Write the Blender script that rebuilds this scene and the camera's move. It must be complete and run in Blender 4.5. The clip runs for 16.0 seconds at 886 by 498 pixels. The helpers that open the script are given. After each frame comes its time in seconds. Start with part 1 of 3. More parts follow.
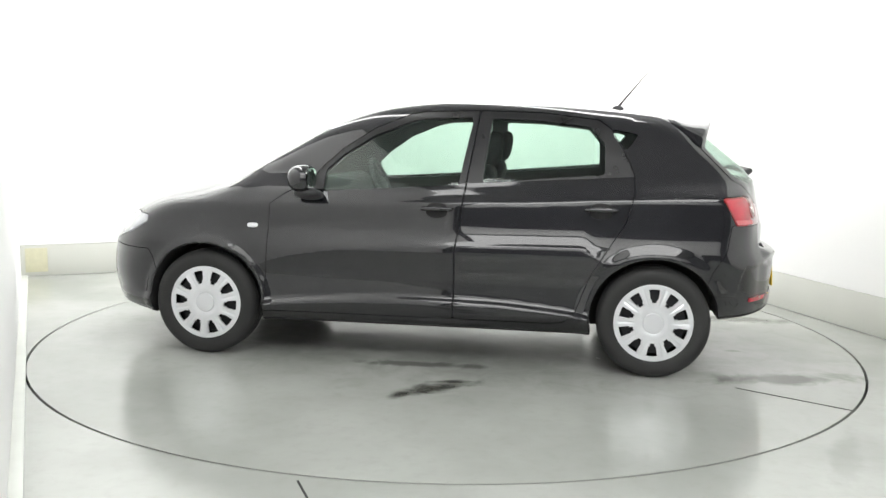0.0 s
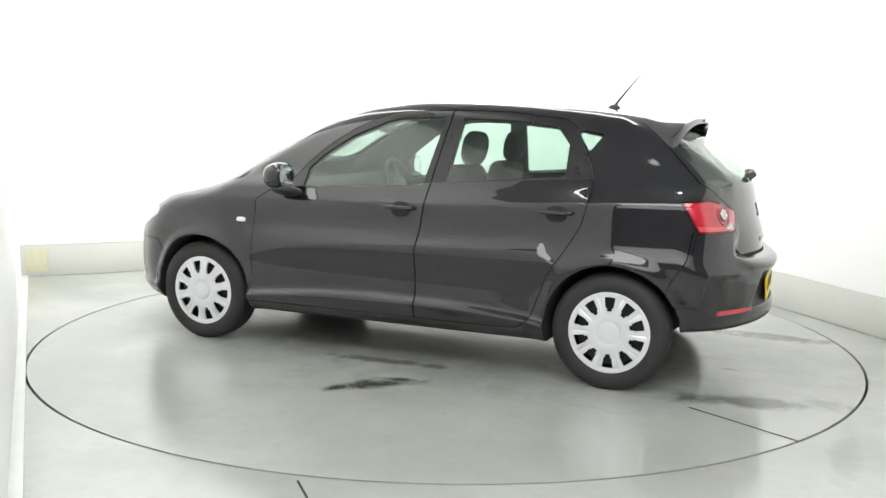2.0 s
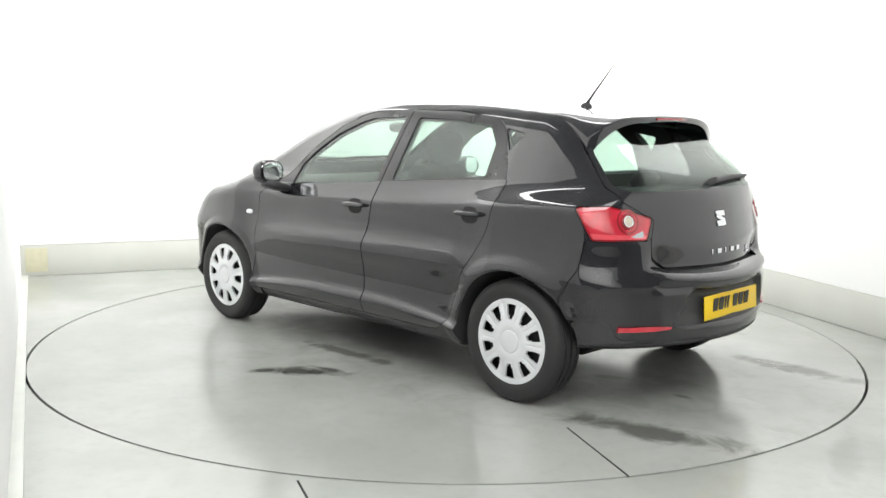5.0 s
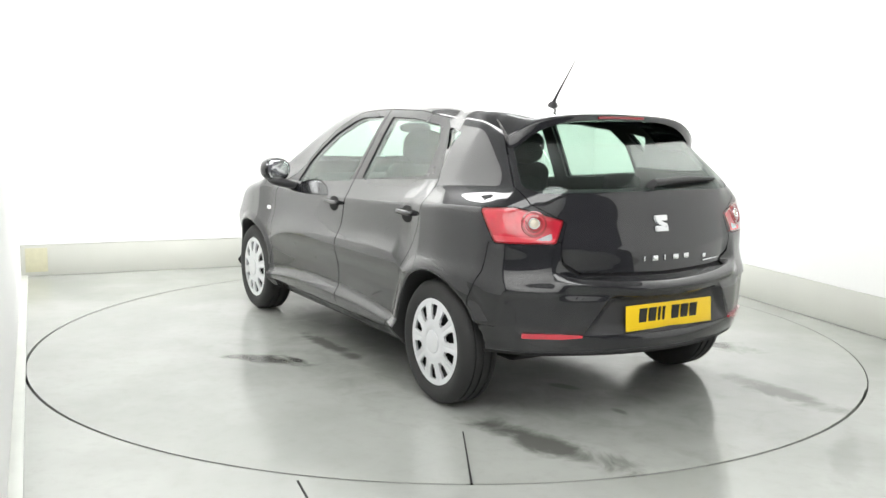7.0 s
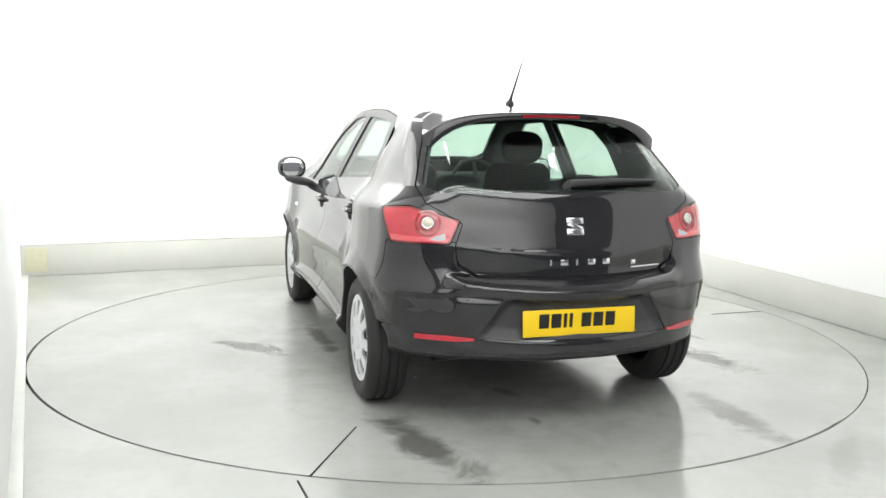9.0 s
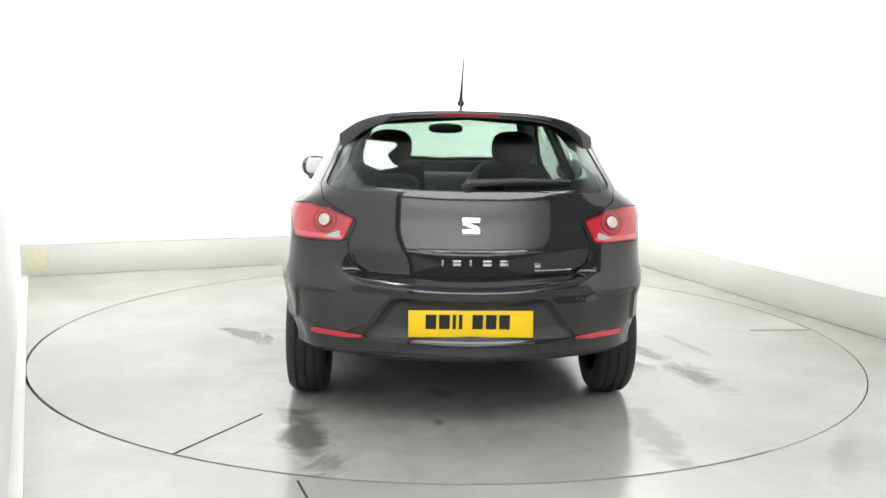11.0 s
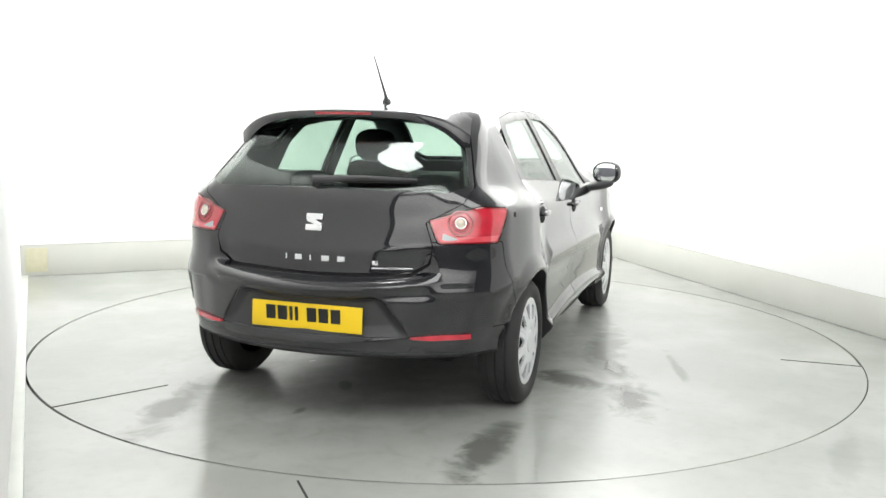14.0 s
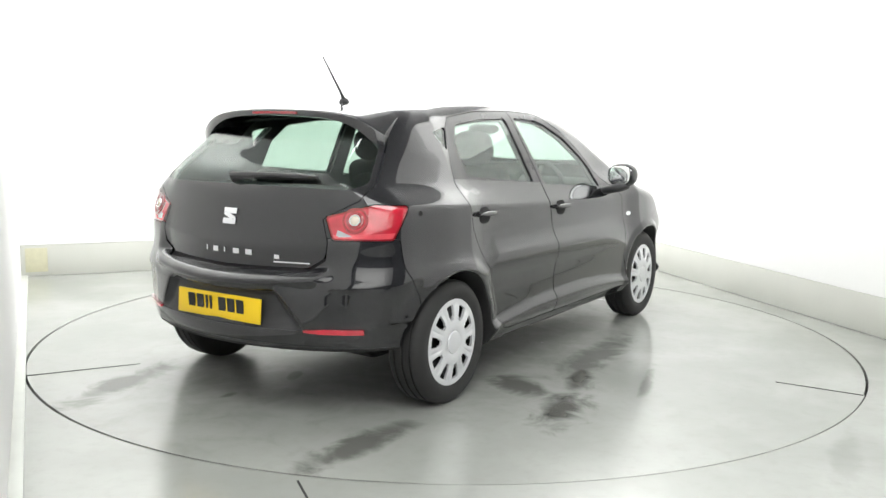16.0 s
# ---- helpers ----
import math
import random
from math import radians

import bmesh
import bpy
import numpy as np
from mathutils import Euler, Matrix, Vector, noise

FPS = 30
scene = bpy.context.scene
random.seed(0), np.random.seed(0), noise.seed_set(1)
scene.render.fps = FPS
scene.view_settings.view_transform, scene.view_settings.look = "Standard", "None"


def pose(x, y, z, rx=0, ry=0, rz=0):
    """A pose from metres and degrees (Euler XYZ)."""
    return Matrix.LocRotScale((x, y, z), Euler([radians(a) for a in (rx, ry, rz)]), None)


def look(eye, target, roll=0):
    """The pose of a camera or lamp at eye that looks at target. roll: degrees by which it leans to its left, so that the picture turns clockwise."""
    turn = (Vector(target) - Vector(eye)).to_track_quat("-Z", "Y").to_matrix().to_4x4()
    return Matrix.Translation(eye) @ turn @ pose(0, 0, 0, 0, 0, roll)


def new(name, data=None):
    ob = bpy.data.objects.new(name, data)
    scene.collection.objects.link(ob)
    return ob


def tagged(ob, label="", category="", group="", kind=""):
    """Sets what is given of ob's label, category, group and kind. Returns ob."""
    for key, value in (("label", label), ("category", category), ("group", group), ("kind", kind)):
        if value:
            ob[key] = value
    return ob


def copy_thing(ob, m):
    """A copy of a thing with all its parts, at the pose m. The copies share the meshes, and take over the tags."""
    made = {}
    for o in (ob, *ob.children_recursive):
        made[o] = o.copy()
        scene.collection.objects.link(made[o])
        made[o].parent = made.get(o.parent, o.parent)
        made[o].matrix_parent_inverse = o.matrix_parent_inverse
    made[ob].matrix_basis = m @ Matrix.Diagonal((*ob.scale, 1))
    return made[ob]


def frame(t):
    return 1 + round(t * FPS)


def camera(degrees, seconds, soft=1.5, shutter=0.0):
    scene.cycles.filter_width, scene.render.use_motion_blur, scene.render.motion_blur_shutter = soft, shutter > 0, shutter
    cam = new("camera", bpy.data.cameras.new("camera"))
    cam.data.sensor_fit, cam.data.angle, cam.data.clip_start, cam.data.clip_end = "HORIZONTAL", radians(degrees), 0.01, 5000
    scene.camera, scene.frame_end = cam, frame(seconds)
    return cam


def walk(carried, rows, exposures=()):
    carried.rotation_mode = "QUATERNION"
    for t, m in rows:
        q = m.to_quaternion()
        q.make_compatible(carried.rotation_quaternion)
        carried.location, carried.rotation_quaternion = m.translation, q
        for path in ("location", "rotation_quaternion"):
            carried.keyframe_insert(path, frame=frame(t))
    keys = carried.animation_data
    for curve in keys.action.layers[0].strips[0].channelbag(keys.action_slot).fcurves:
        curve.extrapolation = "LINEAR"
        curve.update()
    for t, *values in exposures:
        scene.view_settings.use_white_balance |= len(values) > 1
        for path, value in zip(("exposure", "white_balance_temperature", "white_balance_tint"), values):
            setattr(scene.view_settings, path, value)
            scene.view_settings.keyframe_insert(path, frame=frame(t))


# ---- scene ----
cam = camera(52.81, 16.0, soft=1.5)
EYE = Matrix.Translation((0, -5.570, 1.314))
AIM = EYE @ pose(0, 0, 0, 0, 0, 0.271) @ pose(0, 0, 0, 90 - 7.985) @ pose(0, 0, 0, 0, 0, 0.941)
walk(cam, [(0.0, AIM), (16.0, AIM)], [(0.0, 0.1), (16.0, 0.1)])

START, RATE = 171.80, -7.1512   # the turntable's heading and its speed, in degrees and degrees a second

# ---------------------------------------------------------------- light
world = bpy.data.worlds.new("world")
scene.world = world
world.use_nodes = True
world.node_tree.nodes["Background"].inputs[0].default_value = (0.9, 0.95, 1.0, 1)
world.node_tree.nodes["Background"].inputs[1].default_value = 0.05


def area(name, at, to, sx, sy, watts, colour=(0.995, 1.0, 0.985)):
    data = bpy.data.lights.new(name, "AREA")
    data.shape, data.size, data.size_y, data.energy, data.color = "RECTANGLE", sx, sy, watts, colour
    ob = new(name, data)
    ob.matrix_world = look(at, to)
    return ob


# Unseen lights, added to brighten the walls and floor and give the paint highlights.
LIGHTS = [
    ("unseen_wall_wash", (-0.55, 1.35, 3.66), (-1.25, 2.95, 2.55), 4.6, 0.9, 165),
    ("unseen_wall_wash", (0.75, 1.15, 3.66), (2.40, 1.70, 2.65), 4.2, 0.9, 170),
    ("unseen_wall_wash", (-1.45, 0.20, 3.66), (-2.80, -0.45, 2.70), 3.6, 0.9, 122),
    ("unseen_wall_fill", (-0.96, 2.70, 3.02), (0.24, -0.05, 2.2), 4.6, 1.0, 16),
    ("unseen_wall_fill", (2.05, 1.80, 2.92), (-0.80, 0.87, 2.1), 3.6, 1.0, 16),
    ("unseen_overhead_fill", (-0.5, -4.45, 3.70), (-0.5, -4.2, 0), 6.4, 2.5, 235),
    ("unseen_wall_wash", (0.0, -5.75, 3.66), (0.0, -7.1, 2.2), 6.0, 0.5, 190),
]
for n, at, to, sx, sy, w in LIGHTS:
    area(n, at, to, sx, sy, w)


# ---------------------------------------------------------------- materials
def material(name, colour, rough=0.5, metal=0.0, coat=0.0, vary=0.0, scale=6.0, bump=0.0, bump_scale=60.0, ior=1.5, spec=0.5):
    m = bpy.data.materials.new(name)
    m.use_nodes = True
    nt = m.node_tree
    b = nt.nodes["Principled BSDF"]
    b.inputs["Base Color"].default_value = (*colour, 1)
    b.inputs["Roughness"].default_value = rough
    b.inputs["Metallic"].default_value = metal
    b.inputs["IOR"].default_value = ior
    b.inputs["Specular IOR Level"].default_value = spec
    if coat:
        b.inputs["Coat Weight"].default_value = coat
        b.inputs["Coat Roughness"].default_value = 0.03
        b.inputs["Coat IOR"].default_value = 1.7
    tc = nt.nodes.new("ShaderNodeTexCoord")
    if vary:
        a = nt.nodes.new("ShaderNodeTexNoise")
        a.inputs["Scale"].default_value, a.inputs["Detail"].default_value = scale, 6
        nt.links.new(tc.outputs["Object"], a.inputs["Vector"])
        mix = nt.nodes.new("ShaderNodeMix")
        mix.data_type = "RGBA"
        mix.inputs[6].default_value = (*[c * (1 - vary) for c in colour], 1)
        mix.inputs[7].default_value = (*[min(1, c * (1 + vary)) for c in colour], 1)
        nt.links.new(a.outputs["Fac"], mix.inputs[0])
        nt.links.new(mix.outputs[2], b.inputs["Base Color"])
        r = nt.nodes.new("ShaderNodeMapRange")
        r.inputs[3].default_value, r.inputs[4].default_value = max(0.02, rough - 0.25 * vary), min(1, rough + 0.35 * vary)
        nt.links.new(a.outputs["Fac"], r.inputs[0])
        nt.links.new(r.outputs[0], b.inputs["Roughness"])
    if bump:
        a = nt.nodes.new("ShaderNodeTexNoise")
        a.inputs["Scale"].default_value, a.inputs["Detail"].default_value = bump_scale, 4
        nt.links.new(tc.outputs["Object"], a.inputs["Vector"])
        bp = nt.nodes.new("ShaderNodeBump")
        bp.inputs["Strength"].default_value, bp.inputs["Distance"].default_value = bump, 0.004
        nt.links.new(a.outputs["Fac"], bp.inputs["Height"])
        nt.links.new(bp.outputs[0], b.inputs["Normal"])
    return m


def glass_material(name, tint):
    m = bpy.data.materials.new(name)
    m.use_nodes = True
    nt = m.node_tree
    nt.nodes.remove(nt.nodes["Principled BSDF"])
    out = nt.nodes["Material Output"]
    tr, gl = nt.nodes.new("ShaderNodeBsdfTransparent"), nt.nodes.new("ShaderNodeBsdfGlossy")
    tr.inputs[0].default_value = (*tint, 1)
    gl.inputs["Roughness"].default_value = 0.02
    lw, mx = nt.nodes.new("ShaderNodeLayerWeight"), nt.nodes.new("ShaderNodeMixShader")
    lw.inputs[0].default_value = 0.5
    pw, ml = nt.nodes.new("ShaderNodeMath"), nt.nodes.new("ShaderNodeMath")
    pw.operation, ml.operation = "POWER", "MULTIPLY_ADD"
    pw.inputs[1].default_value, ml.inputs[1].default_value, ml.inputs[2].default_value = 5.0, 0.65, 0.055
    nt.links.new(lw.outputs["Facing"], pw.inputs[0])
    nt.links.new(pw.outputs[0], ml.inputs[0])
    nt.links.new(ml.outputs[0], mx.inputs[0])
    nt.links.new(tr.outputs[0], mx.inputs[1])
    nt.links.new(gl.outputs[0], mx.inputs[2])
    nt.links.new(mx.outputs[0], out.inputs[0])
    return m


PAINT = material("black_paint", (0.0120, 0.0122, 0.0145), 0.35, 0.0, 1.0, 0.12, 3.0, spec=0.05)
TRIM = material("black_plastic", (0.034, 0.034, 0.036), 0.48, vary=0.25, scale=25, bump=0.15, bump_scale=400)
SATIN = material("satin_black", (0.012, 0.012, 0.013), 0.28, vary=0.2, scale=12)
LINER = material("wheel_arch_liner", (0.018, 0.018, 0.018), 0.85, vary=0.3, scale=20)
INNER = material("cabin_trim", (0.05, 0.05, 0.052), 0.75, vary=0.25, scale=18)
FABRIC = material("seat_fabric", (0.010, 0.010, 0.011), 0.9, vary=0.25, scale=12, bump=0.1, bump_scale=120)
RUBBER = material("tyre_rubber", (0.021, 0.021, 0.021), 0.66, vary=0.3, scale=14, bump=0.15, bump_scale=200)
SILVER = material("silver_wheel_cover", (0.76, 0.77, 0.79), 0.28, 0.4, vary=0.06, scale=9)
STEEL = material("dark_steel", (0.03, 0.03, 0.032), 0.5, 0.6, vary=0.3, scale=15)
CHROME = material("chrome", (0.82, 0.83, 0.85), 0.14, 1.0, vary=0.04, scale=30)
YELLOW = material("plate_yellow", (0.86, 0.58, 0.01), 0.35, vary=0.05, scale=8)
INK = material("plate_black", (0.012, 0.012, 0.012), 0.4)
RED = material("red_lens", (0.50, 0.010, 0.028), 0.12, 0.0, 1.0, 0.5, 14.0)
ROSE = material("rose_lens", (0.66, 0.07, 0.09), 0.10, 0.0, 1.0, 0.2, 30.0)
DEEP = material("deep_red_lens", (0.26, 0.006, 0.012), 0.08, 0.0, 1.0, 0.2, 20.0)
PINK = material("pale_lens", (0.52, 0.46, 0.36), 0.12, 0.0, 1.0, 0.15, 20.0)
CLEAR = material("clear_lens", (0.75, 0.76, 0.78), 0.15, 0.0, 1.0, 0.1, 20.0)
HEADGLASS = material("headlamp_glass", (0.38, 0.39, 0.41), 0.10, 0.0, 1.0, 0.2, 18.0)
GREYWALL = material("grey_wall_paint", (0.30, 0.30, 0.305), 0.8, vary=0.15, scale=2.0)
MIRROR = material("mirror_glass", (0.85, 0.87, 0.88), 0.02, 1.0)
GLASS = glass_material("tinted_glass", (0.83, 0.905, 0.865))
WALL = material("white_wall_paint", (0.86, 0.86, 0.85), 0.75, vary=0.025, scale=0.7, bump=0.08, bump_scale=40)
KERB = material("cream_painted_board", (0.60, 0.605, 0.56), 0.5, vary=0.07, scale=2.5, bump=0.12, bump_scale=30)
DARKWALL = material("dark_unseen_wall", (0.11, 0.11, 0.12), 0.9, vary=0.3, scale=3)
PALE_PATCH = material("yellow_patch_colour", (0.60, 0.58, 0.42), 0.5, vary=0.12, scale=25)
METALTRIM = material("grey_floor_trim", (0.60, 0.62, 0.58), 0.4, vary=0.15, scale=4)


def floor_material(name, stains_and_shade):
    """Grey-green painted concrete, glossy with wet patches; the list holds (x, y, radius x, radius y, turn) of dark
    marks, most of them damp, and of painted-in shade.
    """
    m = material(name, (0.43, 0.44, 0.41), 0.2, ior=1.62)
    nt = m.node_tree
    b = nt.nodes["Principled BSDF"]
    tc = nt.nodes.new("ShaderNodeTexCoord")

    def noise_node(scale, detail, rough=0.55, distort=0.0):
        n = nt.nodes.new("ShaderNodeTexNoise")
        for key, v in (("Scale", scale), ("Detail", detail), ("Roughness", rough), ("Distortion", distort)):
            n.inputs[key].default_value = v
        nt.links.new(tc.outputs["Object"], n.inputs["Vector"])
        return n.outputs["Fac"]

    def ramp(fac, a, b_, lo, hi):
        r = nt.nodes.new("ShaderNodeMapRange")
        r.interpolation_type = "SMOOTHSTEP"
        for i, v in enumerate((a, b_, lo, hi)):
            r.inputs[i + 1].default_value = v
        nt.links.new(fac, r.inputs[0])
        return r.outputs[0]

    def math_node(op, a, b_):
        n = nt.nodes.new("ShaderNodeMath")
        n.operation = op
        for i, v in enumerate((a, b_)):
            if isinstance(v, (int, float)):
                n.inputs[i].default_value = v
            else:
                nt.links.new(v, n.inputs[i])
        return n.outputs[0]

    def mix(fac, c1, c2):
        n = nt.nodes.new("ShaderNodeMix")
        n.data_type = "RGBA"
        nt.links.new(fac, n.inputs[0])
        for i, v in ((6, c1), (7, c2)):
            if isinstance(v, tuple):
                n.inputs[i].default_value = (*v, 1)
            else:
                nt.links.new(v, n.inputs[i])
        return n.outputs[2]

    broad = noise_node(0.8, 5)
    fine = noise_node(14, 6, 0.65)
    colour = mix(ramp(broad, 0.35, 0.65, 0, 1), (0.318, 0.328, 0.308), (0.385, 0.395, 0.373))
    colour = mix(math_node("MULTIPLY", ramp(fine, 0.45, 0.75, 0, 1), 0.25), colour, (0.27, 0.275, 0.255))
    ragged = noise_node(5.0, 6, 0.6, 0.8)
    damp_and_shade = 0.0
    for x, y, rx, ry, turn, depth in stains_and_shade:
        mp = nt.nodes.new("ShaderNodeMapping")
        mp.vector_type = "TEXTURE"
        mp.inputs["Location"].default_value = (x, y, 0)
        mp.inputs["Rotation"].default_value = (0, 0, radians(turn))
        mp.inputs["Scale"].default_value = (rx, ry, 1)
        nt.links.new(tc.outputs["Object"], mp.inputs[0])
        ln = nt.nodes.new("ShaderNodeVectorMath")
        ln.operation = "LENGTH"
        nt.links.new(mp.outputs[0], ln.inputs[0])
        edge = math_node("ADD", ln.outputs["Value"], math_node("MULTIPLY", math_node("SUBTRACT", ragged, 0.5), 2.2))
        damp_and_shade = math_node("MAXIMUM", damp_and_shade, math_node("MULTIPLY", ramp(edge, 1.3, 0.35, 0, 1), depth))
    if stains_and_shade:
        colour = mix(damp_and_shade, colour, (0.065, 0.066, 0.058))
    nt.links.new(colour, b.inputs["Base Color"])
    rough = math_node("ADD", ramp(broad, 0.3, 0.7, 0.10, 0.24), math_node("MULTIPLY", fine, 0.06))
    nt.links.new(rough, b.inputs["Roughness"])
    bp = nt.nodes.new("ShaderNodeBump")
    bp.inputs["Strength"].default_value, bp.inputs["Distance"].default_value = 0.12, 0.004
    nt.links.new(noise_node(3.0, 3), bp.inputs["Height"])
    nt.links.new(bp.outputs[0], b.inputs["Normal"])
    return m


FLOOR = floor_material("grey_painted_floor", [(1.62, -2.1, 0.34, 0.06, 65, 0.16), (1.80, -2.32, 0.30, 0.05, 60, 0.16), (2.75, 0.2, 0.5, 0.05, 110, 0.2)])
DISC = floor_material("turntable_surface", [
    (-0.13, 1.23, 0.25, 0.08, 38, 1.0), (0.02, 1.36, 0.10, 0.05, 60, 1.0), (-0.20, 1.10, 0.12, 0.04, 10, 0.9),
    (-1.93, 0.69, 0.44, 0.10, 14, 0.8), (-1.88, -0.81, 0.42, 0.09, -2, 0.75),
    # Fourth entry: a long dark strip beside the car's right side.
    (-1.00, -1.29, 0.28, 0.12, 10, 1.0), (-0.50, -1.15, 0.26, 0.07, 20, 0.85), (-0.76, -0.92, 0.20, 0.12, 60, 0.8), (0.0, -1.02, 0.55, 0.13, 4, 0.6), (-0.30, -1.45, 0.30, 0.03, 15, 0.5),
    # Second entry: shade under the car, put into the deck's colour.
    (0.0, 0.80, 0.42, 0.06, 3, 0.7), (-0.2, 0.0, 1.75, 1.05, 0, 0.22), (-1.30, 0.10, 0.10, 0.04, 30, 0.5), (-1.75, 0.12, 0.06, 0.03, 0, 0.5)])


# ---------------------------------------------------------------- mesh helpers
def mesh_object(name, verts, faces, mat, parent=None, label="", smooth=True, normals=None):
    me = bpy.data.meshes.new(name)
    me.from_pydata([tuple(v) for v in verts], [], [tuple(f) for f in faces])
    me.materials.append(mat)
    if smooth:
        me.shade_smooth()
    me.update()
    if normals is not None:
        me.normals_split_custom_set_from_vertices([tuple(n) for n in normals])
    ob = new(name, me)
    if parent is not None:
        ob.parent = parent
    if label:
        tagged(ob, label)
    return ob


def part(name, bm, mat, parent=None, label="", smooth=True, sharp=35):
    me = bpy.data.meshes.new(name)
    bmesh.ops.recalc_face_normals(bm, faces=bm.faces)
    bm.to_mesh(me)
    bm.free()
    me.materials.append(mat)
    if smooth:
        me.shade_smooth()
        me.set_sharp_from_angle(angle=radians(sharp))
    ob = new(name, me)
    if parent is not None:
        ob.parent = parent
    if label:
        tagged(ob, label)
    return ob


def box(sx, sy, sz, m=None, bevel=0.0, seg=2, bm=None):
    bm = bm or bmesh.new()
    r = bmesh.ops.create_cube(bm, size=1, matrix=(m or Matrix()) @ Matrix.Diagonal((sx, sy, sz, 1)))
    if bevel:
        edges = list({e for v in r["verts"] for e in v.link_edges})
        bmesh.ops.bevel(bm, geom=edges, offset=bevel, segments=seg, affect="EDGES", profile=0.5)
    return bm


def blob(sx, sy, sz, m=None, bm=None, u=24, v=14, power=1.0):
    """A rounded lump: a sphere squared off by power below one."""
    bm = bm or bmesh.new()
    r = bmesh.ops.create_uvsphere(bm, u_segments=u, v_segments=v, radius=1)
    for w in r["verts"]:
        c = [math.copysign(abs(k) ** power, k) for k in w.co]
        w.co = (m or Matrix()) @ Vector((c[0] * sx, c[1] * sy, c[2] * sz))
    return bm


def lathe(profile, steps, axis="y", bm=None):
    """Turn (along, radius) pairs round an axis."""
    bm = bm or bmesh.new()
    rings = []
    for a, r in profile:
        ring = []
        for i in range(steps):
            th = 2 * math.pi * i / steps
            c, s = r * math.cos(th), r * math.sin(th)
            ring.append(bm.verts.new((c, a, s) if axis == "y" else (c, s, a)))
        rings.append(ring)
    for p, q in zip(rings, rings[1:]):
        for i in range(steps):
            j = (i + 1) % steps
            bm.faces.new((p[i], p[j], q[j], q[i]))
    return bm


def prism(points, depth, m=None, bevel=0.0, bm=None):
    """An outline in x and z, extruded along y by depth."""
    bm = bm or bmesh.new()
    m = m or Matrix()
    a = [bm.verts.new(m @ Vector((x, 0, z))) for x, z in points]
    b = [bm.verts.new(m @ Vector((x, depth, z))) for x, z in points]
    n = len(points)
    faces = [bm.faces.new(a), bm.faces.new(b[::-1])]
    for i in range(n):
        faces.append(bm.faces.new((a[i], b[i], b[(i + 1) % n], a[(i + 1) % n])))
    if bevel:
        bmesh.ops.bevel(bm, geom=list({e for f in faces for e in f.edges}), offset=bevel, segments=2, affect="EDGES", profile=0.5)
    return bm


def tube(points, radius, steps=10, bm=None):
    bm = bm or bmesh.new()
    pts = [Vector(p) for p in points]
    rings = []
    for i, p in enumerate(pts):
        d = (pts[min(i + 1, len(pts) - 1)] - pts[max(i - 1, 0)]).normalized()
        q = d.to_track_quat("Z", "Y").to_matrix()
        r = radius[i] if isinstance(radius, (list, tuple)) else radius
        rings.append([bm.verts.new(p + q @ Vector((r * math.cos(2 * math.pi * k / steps), r * math.sin(2 * math.pi * k / steps), 0))) for k in range(steps)])
    for a, b in zip(rings, rings[1:]):
        for k in range(steps):
            bm.faces.new((a[k], a[(k + 1) % steps], b[(k + 1) % steps], b[k]))
    bm.faces.new(rings[0][::-1])
    bm.faces.new(rings[-1])
    return bm


# ---------------------------------------------------------------- the studio
TABLE_R = 2.444
CORNER = [(-3.531, 1.711), (1.53, 3.92), (2.80, -0.02), (3.95, -3.60)]   # back left, back, right, on to the camera's side
LEFT = [(-3.531, 1.711), (-0.878, -4.00), (-4.0, -4.25), (-4.0, -7.2)]
CEIL = 3.8


def slab(name, a, b, z0, z1, thick, mat, label, category, kind="structure", bevel=0.0, side=1):
    """An upright slab from a to b, its face on that line and its thickness behind it."""
    a, b = Vector((*a, 0)), Vector((*b, 0))
    d = (b - a)
    L = d.length
    ang = math.atan2(d.y, d.x)
    m = Matrix.Translation((0, 0, 0)) @ pose(a.x, a.y, z0, 0, 0, math.degrees(ang))
    bm = box(L, thick, z1 - z0, pose(L / 2, side * thick / 2, (z1 - z0) / 2), bevel)
    ob = part(name, bm, mat, smooth=bevel > 0)
    ob.matrix_world = m
    return tagged(ob, label, category, kind=kind)


# floor with a round pit for the turntable
bm = bmesh.new()
N = 180
inner = [bm.verts.new((TABLE_R * math.cos(2 * math.pi * i / N), TABLE_R * math.sin(2 * math.pi * i / N), 0)) for i in range(N)]
outer = []
for i in range(N):
    c, s = math.cos(2 * math.pi * i / N), math.sin(2 * math.pi * i / N)
    k = 9.0 / max(abs(c), abs(s))
    outer.append(bm.verts.new((c * k, s * k, 0)))
low = [bm.verts.new((v.co.x, v.co.y, -0.12)) for v in inner]
for i in range(N):
    j = (i + 1) % N
    bm.faces.new((inner[i], outer[i], outer[j], inner[j]))
    bm.faces.new((inner[j], low[j], low[i], inner[i]))
bm.faces.new(low)
floor_ob = part("floor", bm, FLOOR, smooth=False)
tagged(floor_ob, "glossy grey-green painted studio floor with damp marks", "floor", kind="structure")

# turntable: a steel-edged disc made of two halves with a straight seam across
table = new("turntable")
tagged(table, "round flush turntable with damp stains and painted-in car shade, set in the studio floor", "turntable", kind="structure")
bm = bmesh.new()
pts = []
